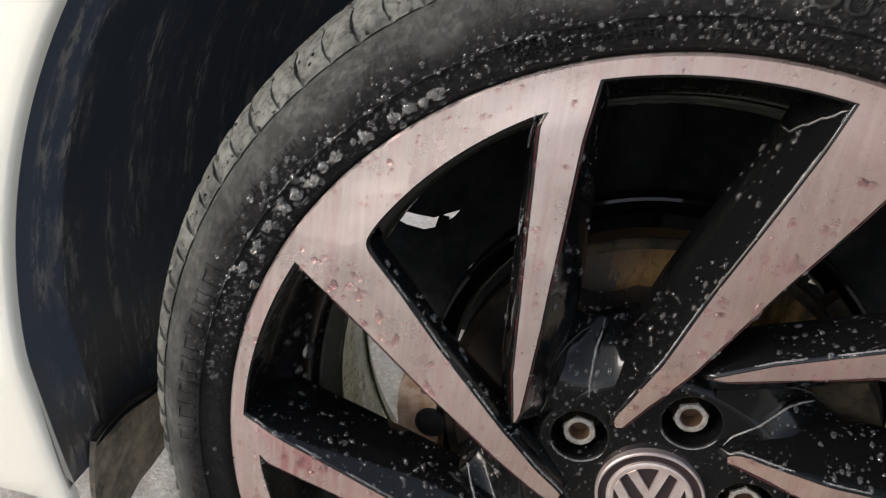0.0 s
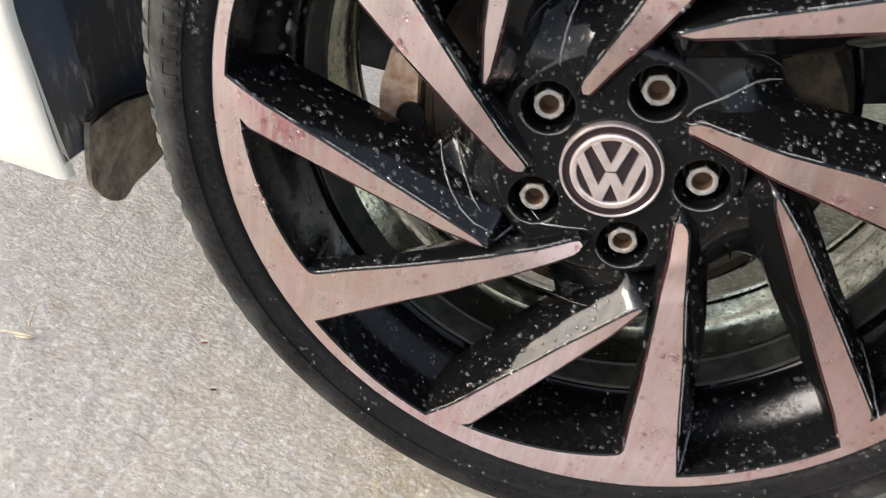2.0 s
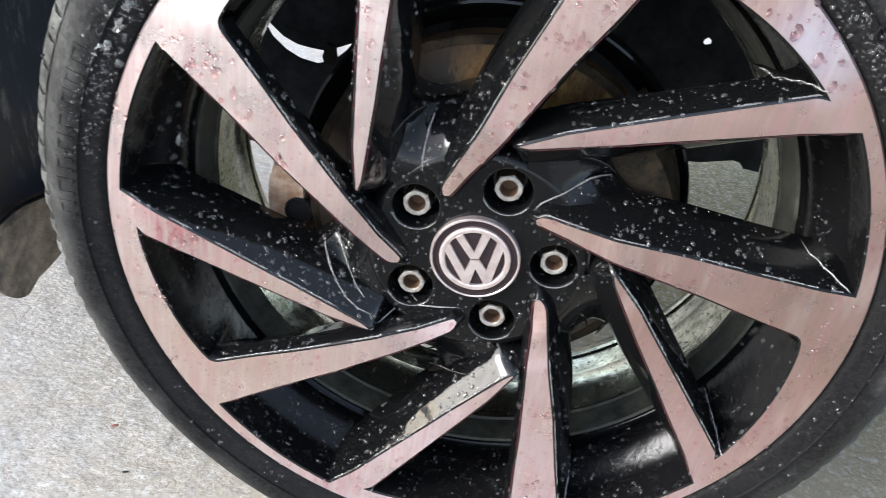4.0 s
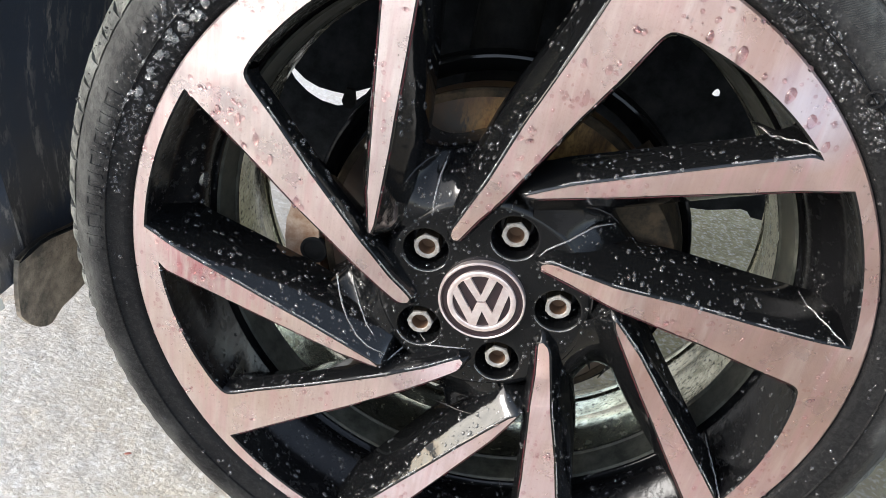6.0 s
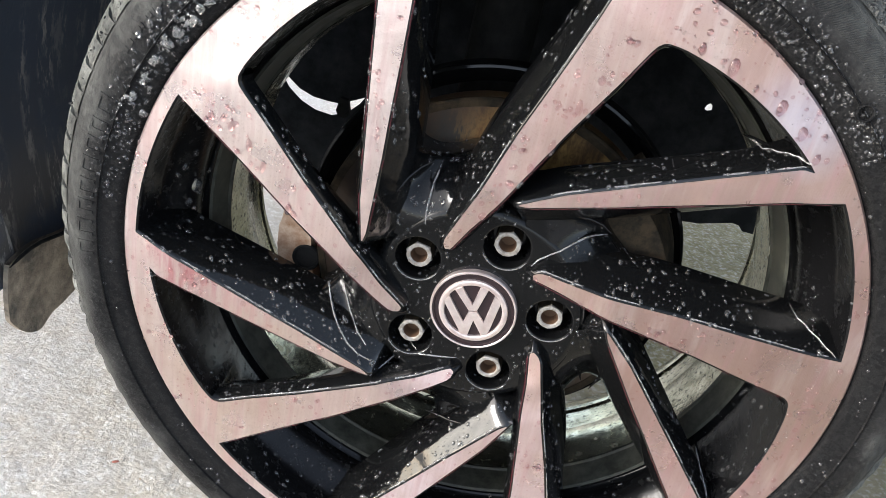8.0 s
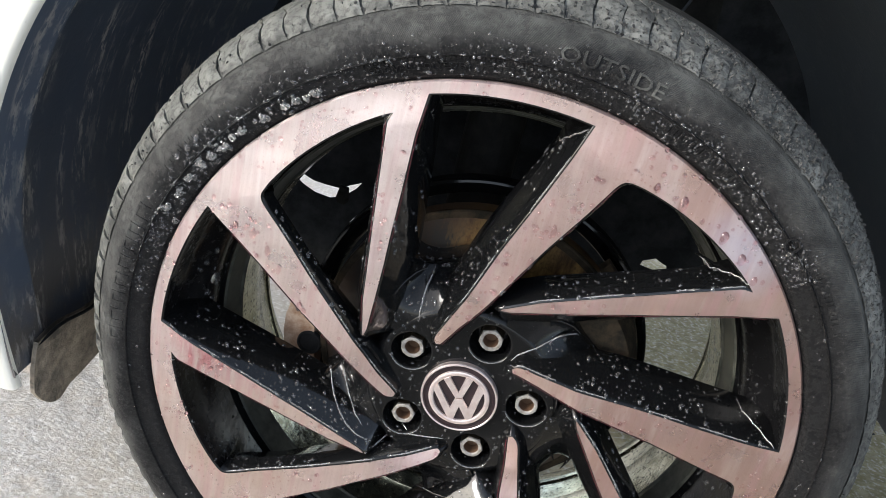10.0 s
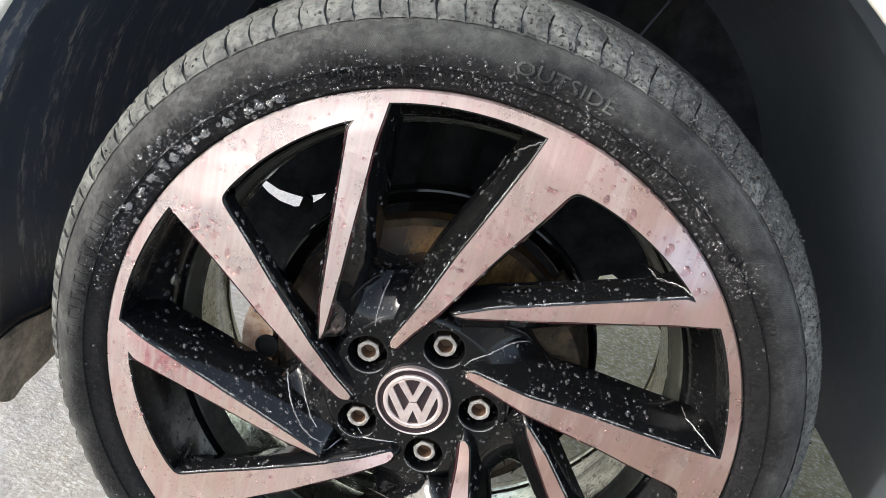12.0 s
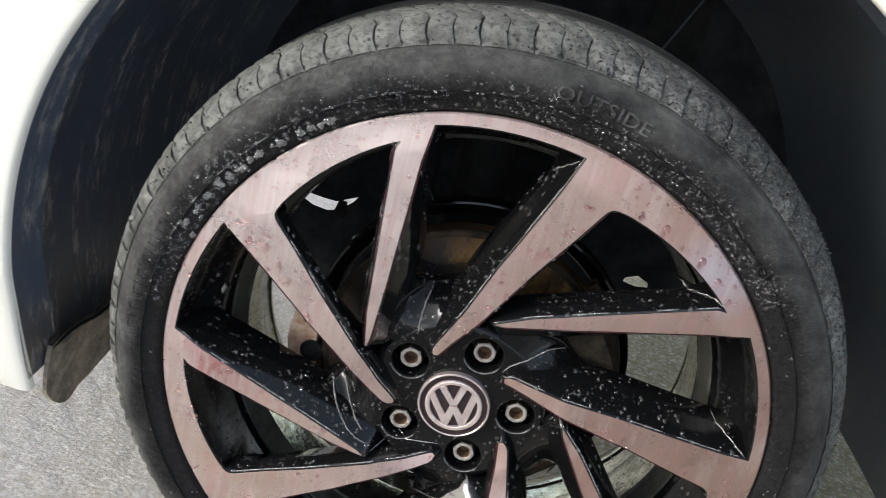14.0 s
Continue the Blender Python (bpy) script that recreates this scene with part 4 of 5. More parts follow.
for i in range(NA + 1):
    a = -5 + (203.8 + 5) * i / NA
    low = max(0.0, (a - 186) / 17.8)
    wide = panel_reach(a) - ARCH
    for d, y in LIP + [(0.10 + (wide - 0.10) * f, y) for f, y in PANEL]:
        p = arch_point(a, ARCH + d + 0.020 * low ** 1.6, y + 0.022 * low * max(0.0, 1 - d / 0.35))
        p.z = max(p.z, skin_bottom(p.x))
        fv.append(p)
m = len(LIP) + len(PANEL)
for i in range(NA):
    for k in range(m - 1):
        ff.append((i * m + k, i * m + m + k, i * m + m + 1 + k, i * m + 1 + k))
smooth(part("fender", (fv, ff), M_WHITE, car, "cream-white painted fender and bumper corner"), 40)

# liner: flange behind the lip, a step, then the deep arch
LIN = [(0.0070, ARCH + 0.0004), (0.0075, ARCH + 0.003), (0.036, ARCH + 0.005), (0.046, ARCH + 0.001), (0.052, ARCH + 0.001), (0.058, ARCH + 0.006), (0.12, ARCH + 0.008), (0.30, ARCH + 0.008), (0.36, ARCH - 0.005), (0.43, ARCH - 0.03)]
lv, lf = revolve(LIN, 130, -7, 202)
out = []
for p in lv:
    ang = math.degrees(math.atan2(p.z, p.x)) % 360
    low = max(0.0, (ang - 186) / 17.8) if ang < 270 else 0.0
    grow = 0.016 * low ** 1.6
    d = Vector((p.x, 0, p.z)).normalized()
    out.append(p + d * grow + Vector((0, 0.015 * low, 0)))
liner = smooth(part("arch_liner", (out, lf), M_LINER, car, "black plastic arch liner with dried dirt streaks"), 40)
liner.location = (ARCH_X, 0, ARCH_Z)

# a short dusty flap that closes the liner's front end
flap_v, flap_f = [], []
FN = 28
for i in range(FN + 1):
    u = i / FN
    y = 0.043 + 0.153 * u
    top = 0.222 + 0.004 * math.sin(u * 9)
    drop = lerp_table(y, [(0.036, 0.180), (0.044, 0.168), (0.050, 0.159), (0.057, 0.151), (0.067, 0.143), (0.076, 0.139), (0.083, 0.138), (0.090, 0.142), (0.097, 0.145), (0.115, 0.146), (0.14, 0.150), (0.20, 0.156)])
    for k in range(7):
        z = top + (drop - top) * k / 6
        x = -0.352 - 0.003 * math.sin(k / 6 * 2.2)
        flap_v.append(Vector((x, y, z)))
    for k in range(7):
        z = top + (drop - top) * k / 6
        x = -0.356 - 0.003 * math.sin(k / 6 * 2.2)
        flap_v.append(Vector((x, y, z)))
for i in range(FN):
    for k in range(6):
        a = i * 14 + k
        flap_f.append((a, a + 14, a + 15, a + 1))
        flap_f.append((a + 7, a + 8, a + 22, a + 21))
    flap_f.append((i * 14 + 6, i * 14 + 20, i * 14 + 27, i * 14 + 13))
for i in (0, FN):
    flap_f += [(i * 14 + k, i * 14 + k + 1, i * 14 + k + 8, i * 14 + k + 7) for k in range(6)]
smooth(part("flap_seam", tube([Vector((-0.3490, 0.040 + 0.155 * i / 12, 0.2225 + 0.004 * math.sin(i / 12 * 9))) for i in range(13)], 0.0016), M_DARK, car, "dark seam between liner and flap"), 60)
smooth(part("splash_flap", (flap_v, flap_f), M_FLAP, car, "dusty brown rubber splash flap"), 50)


# inner walls of the engine bay with small gaps to the lit ground behind
def pierced(outline, holes, y):
    loops = [[Vector((x, z, 0)) for x, z in lp] for lp in (outline, *holes)]
    flat = [p for lp in loops for p in lp]
    tris = tessellate_polygon(loops)
    n = len(flat)
    verts = [Vector((p.x, y, p.y)) for p in flat] + [Vector((p.x, y + 0.004, p.y)) for p in flat]
    return verts, [tuple(t) for t in tris] + [tuple(i + n for i in t) for t in tris]


crescent = [(-0.279, 0.296), (-0.268, 0.280), (-0.252, 0.268), (-0.235, 0.261), (-0.215, 0.259), (-0.198, 0.266), (-0.184, 0.280), (-0.178, 0.290),
            (-0.192, 0.283), (-0.205, 0.276), (-0.222, 0.276), (-0.238, 0.277), (-0.255, 0.283), (-0.270, 0.294)]
blob = [(0.1755, 0.2790), (0.1770, 0.2860), (0.1850, 0.2900), (0.1910, 0.2930), (0.1990, 0.2895), (0.2065, 0.2870), (0.2085, 0.2795), (0.1950, 0.2765), (0.1840, 0.2775)]
peep = [(0.1860, 0.3640), (0.1895, 0.3620), (0.1945, 0.3640), (0.1940, 0.3690), (0.1900, 0.3720), (0.1865, 0.3690)]
part("inner_wall", pierced([(-0.62, 0.15), (-0.12, 0.15), (-0.10, 0.262), (0.14, 0.262), (0.185, 0.232), (0.224, 0.236), (0.258, 0.246), (0.266, 0.245), (0.272, 0.239), (0.300, 0.238), (0.62, 0.24), (0.62, 0.9), (-0.62, 0.9)], [crescent, blob, peep], 0.425), M_WALL, car, "dark inner wheel-house wall")
spot = [(0.2375, 0.3050), (0.2445, 0.3025), (0.2515, 0.3050), (0.2500, 0.3125), (0.2445, 0.3160), (0.2390, 0.3110)]
low_gap = [(0.205, 0.172), (0.278, 0.172), (0.278, 0.214), (0.205, 0.214)]
part("rear_wall", pierced([(-0.95, 0.27), (-0.06, 0.27), (0.0, 0.15), (0.28, 0.15), (0.285, 0.36), (0.95, 0.36), (0.95, 1.0), (-0.95, 1.0)], [spot, low_gap], 0.665), M_DARK, car, "dark bulkhead")

# Door and floor are unseen, added to keep skylight off the ground behind.
part("door_skin", join(prism([(0.66, 0.27), (0.70, 0.25), (2.30, 0.25), (2.34, 0.29), (2.34, 0.92), (0.66, 0.92)], 0.02, 0.05)), M_WHITE, car, "unseen cream-white painted door skin that blocks skylight")
part("floor_panel", join(prism([(0.02, 0.345), (0.46, 0.345), (0.46, 0.38), (0.02, 0.38)], 0.67, 1.2), prism([(0.46, 0.40), (2.3, 0.40), (2.3, 0.44), (0.46, 0.44)], 0.05, 1.2)), M_DARK, car, "unseen dark underbody floor panel that blocks skylight")

# a welded seam and a pressed panel high on the inner wall
smooth(part("wall_seam", tube([Vector((0.172, 0.418, 0.69)), Vector((0.145, 0.418, 0.621)), Vector((0.124, 0.418, 0.569)), Vector((0.10, 0.418, 0.52))], 0.0016), M_LINER, car, "thin seam on the wheel-house wall"), 60)
smooth(part("wall_panel", prism([(0.13, 0.50), (0.150, 0.532), (0.168, 0.556), (0.163, 0.600), (0.160, 0.70), (0.10, 0.70), (0.10, 0.52)], 0.4215, 0.4245), M_DARK, car, "pressed panel on the wheel-house wall"), 40)

# ---- brake caliper and hub carrier behind the spokes
caliper = thing("brake_caliper", HUB, "dark cast-iron brake caliper over the disc", "caliper")
cv, cf = [], []
for i in range(13):
    a = -8 + 52 * i / 12
    for y, r in ((0.054, 0.085), (0.052, 0.108), (0.055, 0.122), (0.075, 0.128), (0.11, 0.131), (0.118, 0.130), (0.118, 0.085)):
        bulge = 0.004 * math.sin(i / 12 * math.pi)
        cv.append(polar(r + bulge, a, y))
for i in range(12):
    for k in range(7):
        cf.append((i * 7 + k, i * 7 + (k + 1) % 7, i * 7 + 7 + (k + 1) % 7, i * 7 + 7 + k))
cf += [tuple(range(7)), tuple(range(84, 91))]
smooth(part("caliper_body", (cv, cf), M_IRON, caliper), 30)
pin = smooth(part("guide_pin", revolve([(0.118, 0.0), (0.118, 0.0085), (0.121, 0.0098), (0.138, 0.0098), (0.141, 0.0080), (0.146, 0.0060), (0.146, 0.0)], 20), M_IRON, caliper, "dark guide pin boot"), 30)
pin.location = (0.1285, 0, 0.0105)
smooth(part("bracket", revolve([(0.088, 0.118), (0.100, 0.118), (0.100, 0.134), (0.088, 0.134), (0.088, 0.118)], 14, -14, 50), M_IRON, caliper, "dark iron bracket"), 30)
shield = thing("dust_shield", HUB, "pale rusty pressed-steel shield behind the brake disc", "shield")
smooth(part("plate", revolve([(0.104, 0.075), (0.106, 0.135), (0.100, 0.147), (0.094, 0.1500), (0.094, 0.1515), (0.102, 0.1485), (0.108, 0.136)], 40, 174, 240), M_SHIELD, shield), 40)
smooth(part("rim_ring", revolve([(0.112, 0.1265), (0.106, 0.1300), (0.100, 0.1360), (0.0975, 0.1390), (0.0980, 0.1408), (0.1000, 0.1416), (0.1120, 0.1420)], 96), M_BLACK, shield, "wet black shield edge"), 40)
carrier = thing("hub_carrier", HUB, "dark dirty hub carrier and strut behind the disc", "suspension")
smooth(part("knuckle", revolve([(0.10, 0.07), (0.17, 0.06), (0.20, 0.045), (0.20, 0.0)], 32), M_DARK, carrier), 40)
strut = part("strut", revolve([(0.0, 0.0), (0.0, 0.026), (0.30, 0.026), (0.31, 0.05), (0.318, 0.05), (0.318, 0.0)], 28), M_DARK, carrier)
strut.matrix_basis = Matrix.Translation((-0.03, 0.19, 0.05)) @ Matrix.Rotation(radians(80), 4, "X")
shaft = part("drive_shaft", revolve([(0.18, 0.035), (0.22, 0.042), (0.235, 0.034), (0.25, 0.038), (0.265, 0.028), (0.28, 0.014), (0.40, 0.014)], 28), M_DARK, carrier)
smooth(shaft, 30)

# a rusty cast lug beside the disc, with a dark disc added for its hole
LUG = [(-0.141, 0.333), (-0.147, 0.326), (-0.1520, 0.314), (-0.1548, 0.296), (-0.1548, 0.280), (-0.1520, 0.263), (-0.1465, 0.247), (-0.1375, 0.233), (-0.124, 0.240), (-0.1255, 0.262), (-0.1290, 0.284), (-0.1290, 0.318), (-0.1330, 0.330)]
bm = bmesh.new()
pv, pf = prism([(x, z - HUB_Z) for x, z in LUG], 0.075, 0.098)
pv = [bm.verts.new(q) for q in pv]
for f in pf:
    bm.faces.new([pv[i] for i in f])
bmesh.ops.bevel(bm, geom=[e for e in bm.edges if max(v.co.y for v in e.verts) < 0.08], offset=0.0035, segments=3, affect="EDGES")
bmesh.ops.recalc_face_normals(bm, faces=bm.faces)
lug_part = smooth(part("cast_lug", bm, M_LUG, carrier, "rust-stained tan cast-iron lug"), 40)
hole_disc = smooth(part("bushing", revolve([(0.0770, 0.0108), (0.0738, 0.0106), (0.0730, 0.0098), (0.0735, 0.0085), (0.0748, 0.0080), (0.0750, 0.0)], 24), M_DARK, lug_part, "dark disc standing in for the lug's hole"), 30)
hole_disc.location = (-0.1315, 0, 0.274 - HUB_Z)

# a dark clip that hangs before the gap in the wheel-house wall
smooth(part("liner_clip", join(prism([(-0.189, 0.298), (-0.186, 0.292), (-0.178, 0.291), (-0.174, 0.297), (-0.177, 0.311), (-0.186, 0.312)], 0.340, 0.346)), M_DARK, car, "dark plastic clip"), 30)

# ---- tyre lettering, raised in the rubber
def arc_text(name, words, r0, a0, a1, height, parent):
    """Words set along the sidewall from angle a0 to a1, as a thin raised mesh."""
    cu = bpy.data.curves.new(name, "FONT")
    cu.body, cu.extrude, cu.resolution_u = words, 0.03, 2
    ob = new(name, cu)
    dg = bpy.context.evaluated_depsgraph_get()
    me = bpy.data.meshes.new_from_object(ob.evaluated_get(dg))
    bpy.data.objects.remove(ob)
    pts = [v.co.copy() for v in me.vertices]
    w = max(p.x for p in pts)
    hgt = max(p.y for p in pts)
    for v, p in zip(me.vertices, pts):
        r = r0 + p.y / hgt * height
        v.co = polar(r, a0 + (a1 - a0) * p.x / w, tyre_y(r) - 0.0001 - max(0.0, p.z) / 0.03 * 0.0010)
    me.materials.append(M_LETTER)
    o = new(name, me)
    o.parent = parent
    return o


arc_text("lettering", "OUTSIDE", 0.2578, 89.4, 74.8, 0.0088, tyre)
arc_text("lettering", "SIDEWALL POLYESTER", 0.2432, 115.8, 101.0, 0.0036, tyre)
arc_text("lettering", "TREAD", 0.2485, 116.8, 112.6, 0.0036, tyre)


def sidewall_bar(a, da, r0, r1, lift=0.0007):
    rows = [(a + da * f, r0 + (r1 - r0) * g) for f in (0, 1) for g in (0, 0.5, 1)]
    verts = [polar(r, t, tyre_y(r) - lift) for t, r in rows] + [polar(r, t, tyre_y(r) + 0.001) for t, r in rows]
    faces = [(0, 1, 4, 3), (1, 2, 5, 4), (0, 6, 7, 1), (1, 7, 8, 2), (3, 4, 10, 9), (4, 5, 11, 10), (0, 3, 9, 6), (2, 8, 11, 5)]
    return verts, faces


rng = random.Random(5)
for a, wide in ((184.5, 2.4), (181.2, 2.6), (177.6, 2.2), (174.6, 2.6), (171.2, 2.6), (167.8, 2.4), (164.6, 2.0), (161.6, 2.8)):
    part("raised_bar", sidewall_bar(a, -0.55, 0.2545, 0.2645, 0.0007), M_TYRE, tyre)
    part("raised_bar", sidewall_bar(a - wide + 0.55, -0.55, 0.2545, 0.2645, 0.0007), M_TYRE, tyre)
    part("raised_bar", sidewall_bar(a - 0.5, -wide + 1.0, 0.2632, 0.2645, 0.0006), M_TYRE, tyre)
for a0, a1, r0, r1 in ((111.6, 92, 0.2487, 0.2518), (99.5, 84, 0.2432, 0.2462), (72, 58, 0.2440, 0.2490), (41, 31, 0.2560, 0.2600), (42, 33, 0.2490, 0.2530), (152, 140, 0.2610, 0.2640)):
    a = a0
    while a > a1:
        w = rng.choice((0.35, 0.5, 0.7))
        part("raised_bar", sidewall_bar(a, -w, r0, r1, 0.0006), M_TYRE, tyre)
        a -= w + rng.choice((0.25, 0.3, 0.8))
mark = revolve([(0.0006, 0.0036), (-0.0008, 0.0040), (-0.0008, 0.0047), (0.0006, 0.0050)], 28)
mk = part("raised_ring", mark, M_TYRE, tyre)
mk.location = polar(0.2515, 46.8, tyre_y(0.2515))

# ---- tread lugs round the shoulder
lug = None
for k in range(50):
    if lug is None:
        lug = part("tread_block", join(tread_half(0, 3.36), tread_half(3.50, 6.88)), M_TREAD, tyre)
        smooth(lug, 35)
        ob = lug
    else:
        ob = new("tread_block", lug.data)
        ob.parent = tyre
    ob.matrix_basis = Matrix.Rotation(radians(-7.2 * k), 4, "Y")

# ---- water: drops clinging to the rim and tyre after the spray
SPRAY = Vector((0.06, 0.86, -0.5)).normalized()


def world_bvh(objects):
    verts, faces, owner = [], [], []
    for ob in objects:
        m = Matrix.Identity(4)
        o = ob
        while o is not None:
            m = Matrix.LocRotScale(o.location, o.rotation_euler, o.scale) @ m
            o = o.parent
        k = len(verts)
        verts += [m @ v.co for v in ob.data.vertices]
        for p in ob.data.polygons:
            faces.append([k + i for i in p.vertices])
            owner.append(ob)
    return BVHTree.FromPolygons(verts, faces), owner


def bead(place, normal, r, flat, stretch, verts, faces, rnd):
    """A small dome of water on a surface."""
    n = normal.normalized()
    down = Vector((0, 0, -1)) - n * n.dot(Vector((0, 0, -1)))
    t = down.normalized() if down.length > 0.05 else n.orthogonal().normalized()
    b = n.cross(t)
    k = len(verts)
    segs = 9
    for ring, (rr, hh) in enumerate(((1.0, -0.05), (0.93, 0.35), (0.62, 0.78))):
        for i in range(segs):
            a = math.tau * i / segs
            wob = 1 + 0.10 * math.sin(2 * a + r * 9000) + 0.06 * math.sin(3 * a + r * 5000)
            verts.append(place + (t * math.cos(a) * stretch + b * math.sin(a)) * (r * rr * wob) + n * (r * flat * hh))
    verts.append(place + n * r * flat)
    for ring in range(2):
        for i in range(segs):
            j = (i + 1) % segs
            faces.append((k + ring * segs + i, k + ring * segs + j, k + ring * segs + segs + j, k + ring * segs + segs + i))
    for i in range(segs):
        faces.append((k + 2 * segs + i, k + 2 * segs + (i + 1) % segs, k + 3 * segs))
    faces.append(tuple(k + i for i in range(segs - 1, -1, -1)))


wet_objects = [o for o in (*wheel.children_recursive, carcass) if o.type == "MESH" and o.name.split(".")[0] not in ("inner_barrel",)]
bvh, owner = world_bvh(wet_objects)
rnd = random.Random(11)
pools = {"face": ([], []), "black": ([], []), "tyre": ([], []), "edge": ([], []), "foam": ([], []), "residue": ([], [])}
want = {"face": 620, "black": 3300, "tyre": 1900}
count = dict.fromkeys(want, 0)
for trial in range(90000):
    a, rad = rnd.uniform(0, 360), 0.275 * math.sqrt(rnd.random())
    p = polar(rad, a) + Vector((0, 0, HUB_Z))
    d = SPRAY if rnd.random() < 0.7 else Vector((0, 1, 0))
    hit, normal, index, _ = bvh.ray_cast(p - d * 0.25, d)
    if hit is None:
        continue
    o = owner[index]
    mname = o.data.materials[0].name
    kind = "face" if mname == M_FACE.name else "black" if mname in (M_BLACK.name, M_WELL.name, M_FILM.name) else "tyre" if mname == M_TYRE.name else ""
    if not kind or count[kind] >= want[kind]:
        continue
    if normal.dot(d) > 0:
        normal = -normal
    patch = noise.noise(hit * 22) + 0.6 * noise.noise(hit * 70)
    r_hub = math.hypot(hit.x, hit.z - HUB_Z)
    ang = math.degrees(math.atan2(hit.z - HUB_Z, hit.x)) % 360
    if kind == "tyre":
        near = math.exp(-((r_hub - 0.246) / 0.011) ** 2)
        upper = 1.0 if 40 < ang < 175 else 0.06
        if rnd.random() > near * upper * (0.5 + max(0.0, patch)):
            continue
        r = 0.0004 + 0.0009 * rnd.random() ** 2
        if 124 < ang < 160 and rnd.random() < 0.2:
            r *= 1.8
    elif kind == "black":
        if patch < (-0.4 if r_hub < 0.10 or normal.z > 0.45 else -0.1) or (normal.z < -0.3):
            continue
        r = (0.0004 + 0.0013 * rnd.random() ** 3.6) * (0.75 if r_hub < 0.075 else 1.0)
    else:
        if patch < -0.1:
            continue
        r = 0.0006 + 0.0013 * rnd.random() ** 1.8
    count[kind] += 1
    bead(hit, normal, r, 0.7, 1.0 + (0.5 * rnd.random() if r > 0.0012 and kind != "face" else 0.1), *pools[kind], rnd)

# clumps of soapy bubbles heaped along the tyre's bead
for deg, r_mid, spread in ((124.5, 0.2425, 0.9), (126.2, 0.2428, 0.6), (128, 0.2428, 0.8), (130, 0.2432, 0.7), (134, 0.2440, 1.2), (138, 0.2450, 0.8), (140, 0.2450, 0.7), (142.5, 0.2450, 1.0), (145, 0.2455, 0.9), (147.5, 0.2465, 1.1), (150.5, 0.2470, 0.8), (153.5, 0.2470, 1.0), (157, 0.2480, 0.7)):
    for i in range(15):
        a = deg + rnd.gauss(0, 0.42) * spread
        rr = r_mid + rnd.gauss(0, 0.0013) * spread
        p = polar(rr, a, tyre_y(rr) - 0.0012 * rnd.random()) + Vector((0, 0, HUB_Z))
        bead(p, Vector((rnd.gauss(0, 0.25), -1, rnd.gauss(0, 0.25))), 0.0008 + 0.0013 * rnd.random() ** 2, 0.95, 1.0 + 0.2 * rnd.random(), *pools["foam"], rnd)
# a large drop and its neighbours on the rim well
inward = Vector((0.93, -0.33, -0.1))
bead(Vector((-0.2086, 0.0498, 0.3241)), inward, 0.0050, 0.75, 1.1, *pools["black"], rnd)
for deg, y, r in ((167, 0.044, 0.0022), (171.5, 0.036, 0.0020), (170, 0.040, 0.0024), (177.5, 0.046, 0.0021), (179.5, 0.050, 0.0023), (176, 0.053, 0.0017), (181, 0.041, 0.0016)):
    q = polar(0.19, deg, y) + Vector((0, 0, HUB_Z))
    hit, nrm, _, _ = bvh.ray_cast(q, polar(1.0, deg))
    if hit is not None:
        bead(hit, nrm if nrm.dot(polar(1.0, deg)) < 0 else -nrm, r, 0.75, 1.2, *pools["black"], rnd)
# beads strung along the sidewall's ring
for i in range(46):
    a = rnd.uniform(96, 168)
    q = polar(0.2515 + rnd.gauss(0, 0.0006), a, -0.0058) + Vector((0, 0, HUB_Z))
    bead(q, Vector((0, -1, 0)), 0.0006 + 0.0009 * rnd.random() ** 2, 0.8, 1.0, *pools["tyre"], rnd)

def thread(points, radius, pool="edge"):
    """A thin run of water along a crease."""
    v, f = tube(points, radius, 6)
    k = len(pools[pool][0])
    pools[pool][0].extend(v)
    pools[pool][1].extend(tuple(i + k for i in q) for q in f)


def laid(line, turn=0.0, lift=0.0004):
    """Points of (radius, degrees) dropped onto the wheel from in front."""
    out = []
    for r, a in line:
        q = polar(r, a + turn)
        p = bvh.ray_cast(Vector((q.x, -0.1, q.z + HUB_Z)), Vector((0, 1, 0)))[0]
        if p is not None and p.y < 0.06:
            out.append(p + Vector((0, -lift, 0)))
    return out


def between(a, b, n=14, wave=0.0):
    return [(a[0] + (b[0] - a[0]) * i / n + wave * math.sin(i * 1.9), a[1] + (b[1] - a[1]) * i / n) for i in range(n + 1)]


for k in range(5):
    for line, radius in ((between((0.2225, 153.4), (0.1940, 158.2), 14, 0.0004), 0.0006), (between((0.2190, 115.1), (0.1950, 119.4), 12, 0.0003), 0.0006)):
        pts = laid(line, -72 * k, 0.0006)
        if len(pts) > 3:
            thread(pts, radius)
for line, turn in (([(0.1010, 44.6), (0.0998, 49.5), (0.0978, 54.4), (0.0945, 60.0), (0.0900, 67.0), (0.0855, 73.0), (0.0810, 78.0), (0.0765, 83.0)], 144),
                   ([(0.0953, 43.9), (0.0920, 50.0), (0.0881, 57.6), (0.0840, 65.0), (0.0806, 71.3)], 144),
                   ([(0.0500, 54.9), (0.0560, 54.8), (0.0630, 53.2), (0.0703, 51.2), (0.0780, 49.4), (0.0860, 47.6), (0.0920, 45.2), (0.0970, 42.6)], 0),
                   ([(0.0660, 57.6), (0.0720, 54.9), (0.0790, 51.3), (0.0858, 48.2), (0.0920, 45.0), (0.0977, 42.4)], 72),
                   ([(0.0960, 223.0), (0.0860, 227.8), (0.0744, 231.8), (0.0677, 232.0), (0.0610, 229.7), (0.0547, 237.9), (0.0473, 249.8), (0.0420, 266.0)], 0)):
    pts = laid(line, turn)
    if len(pts) > 3:
        thread(pts, 0.0006)
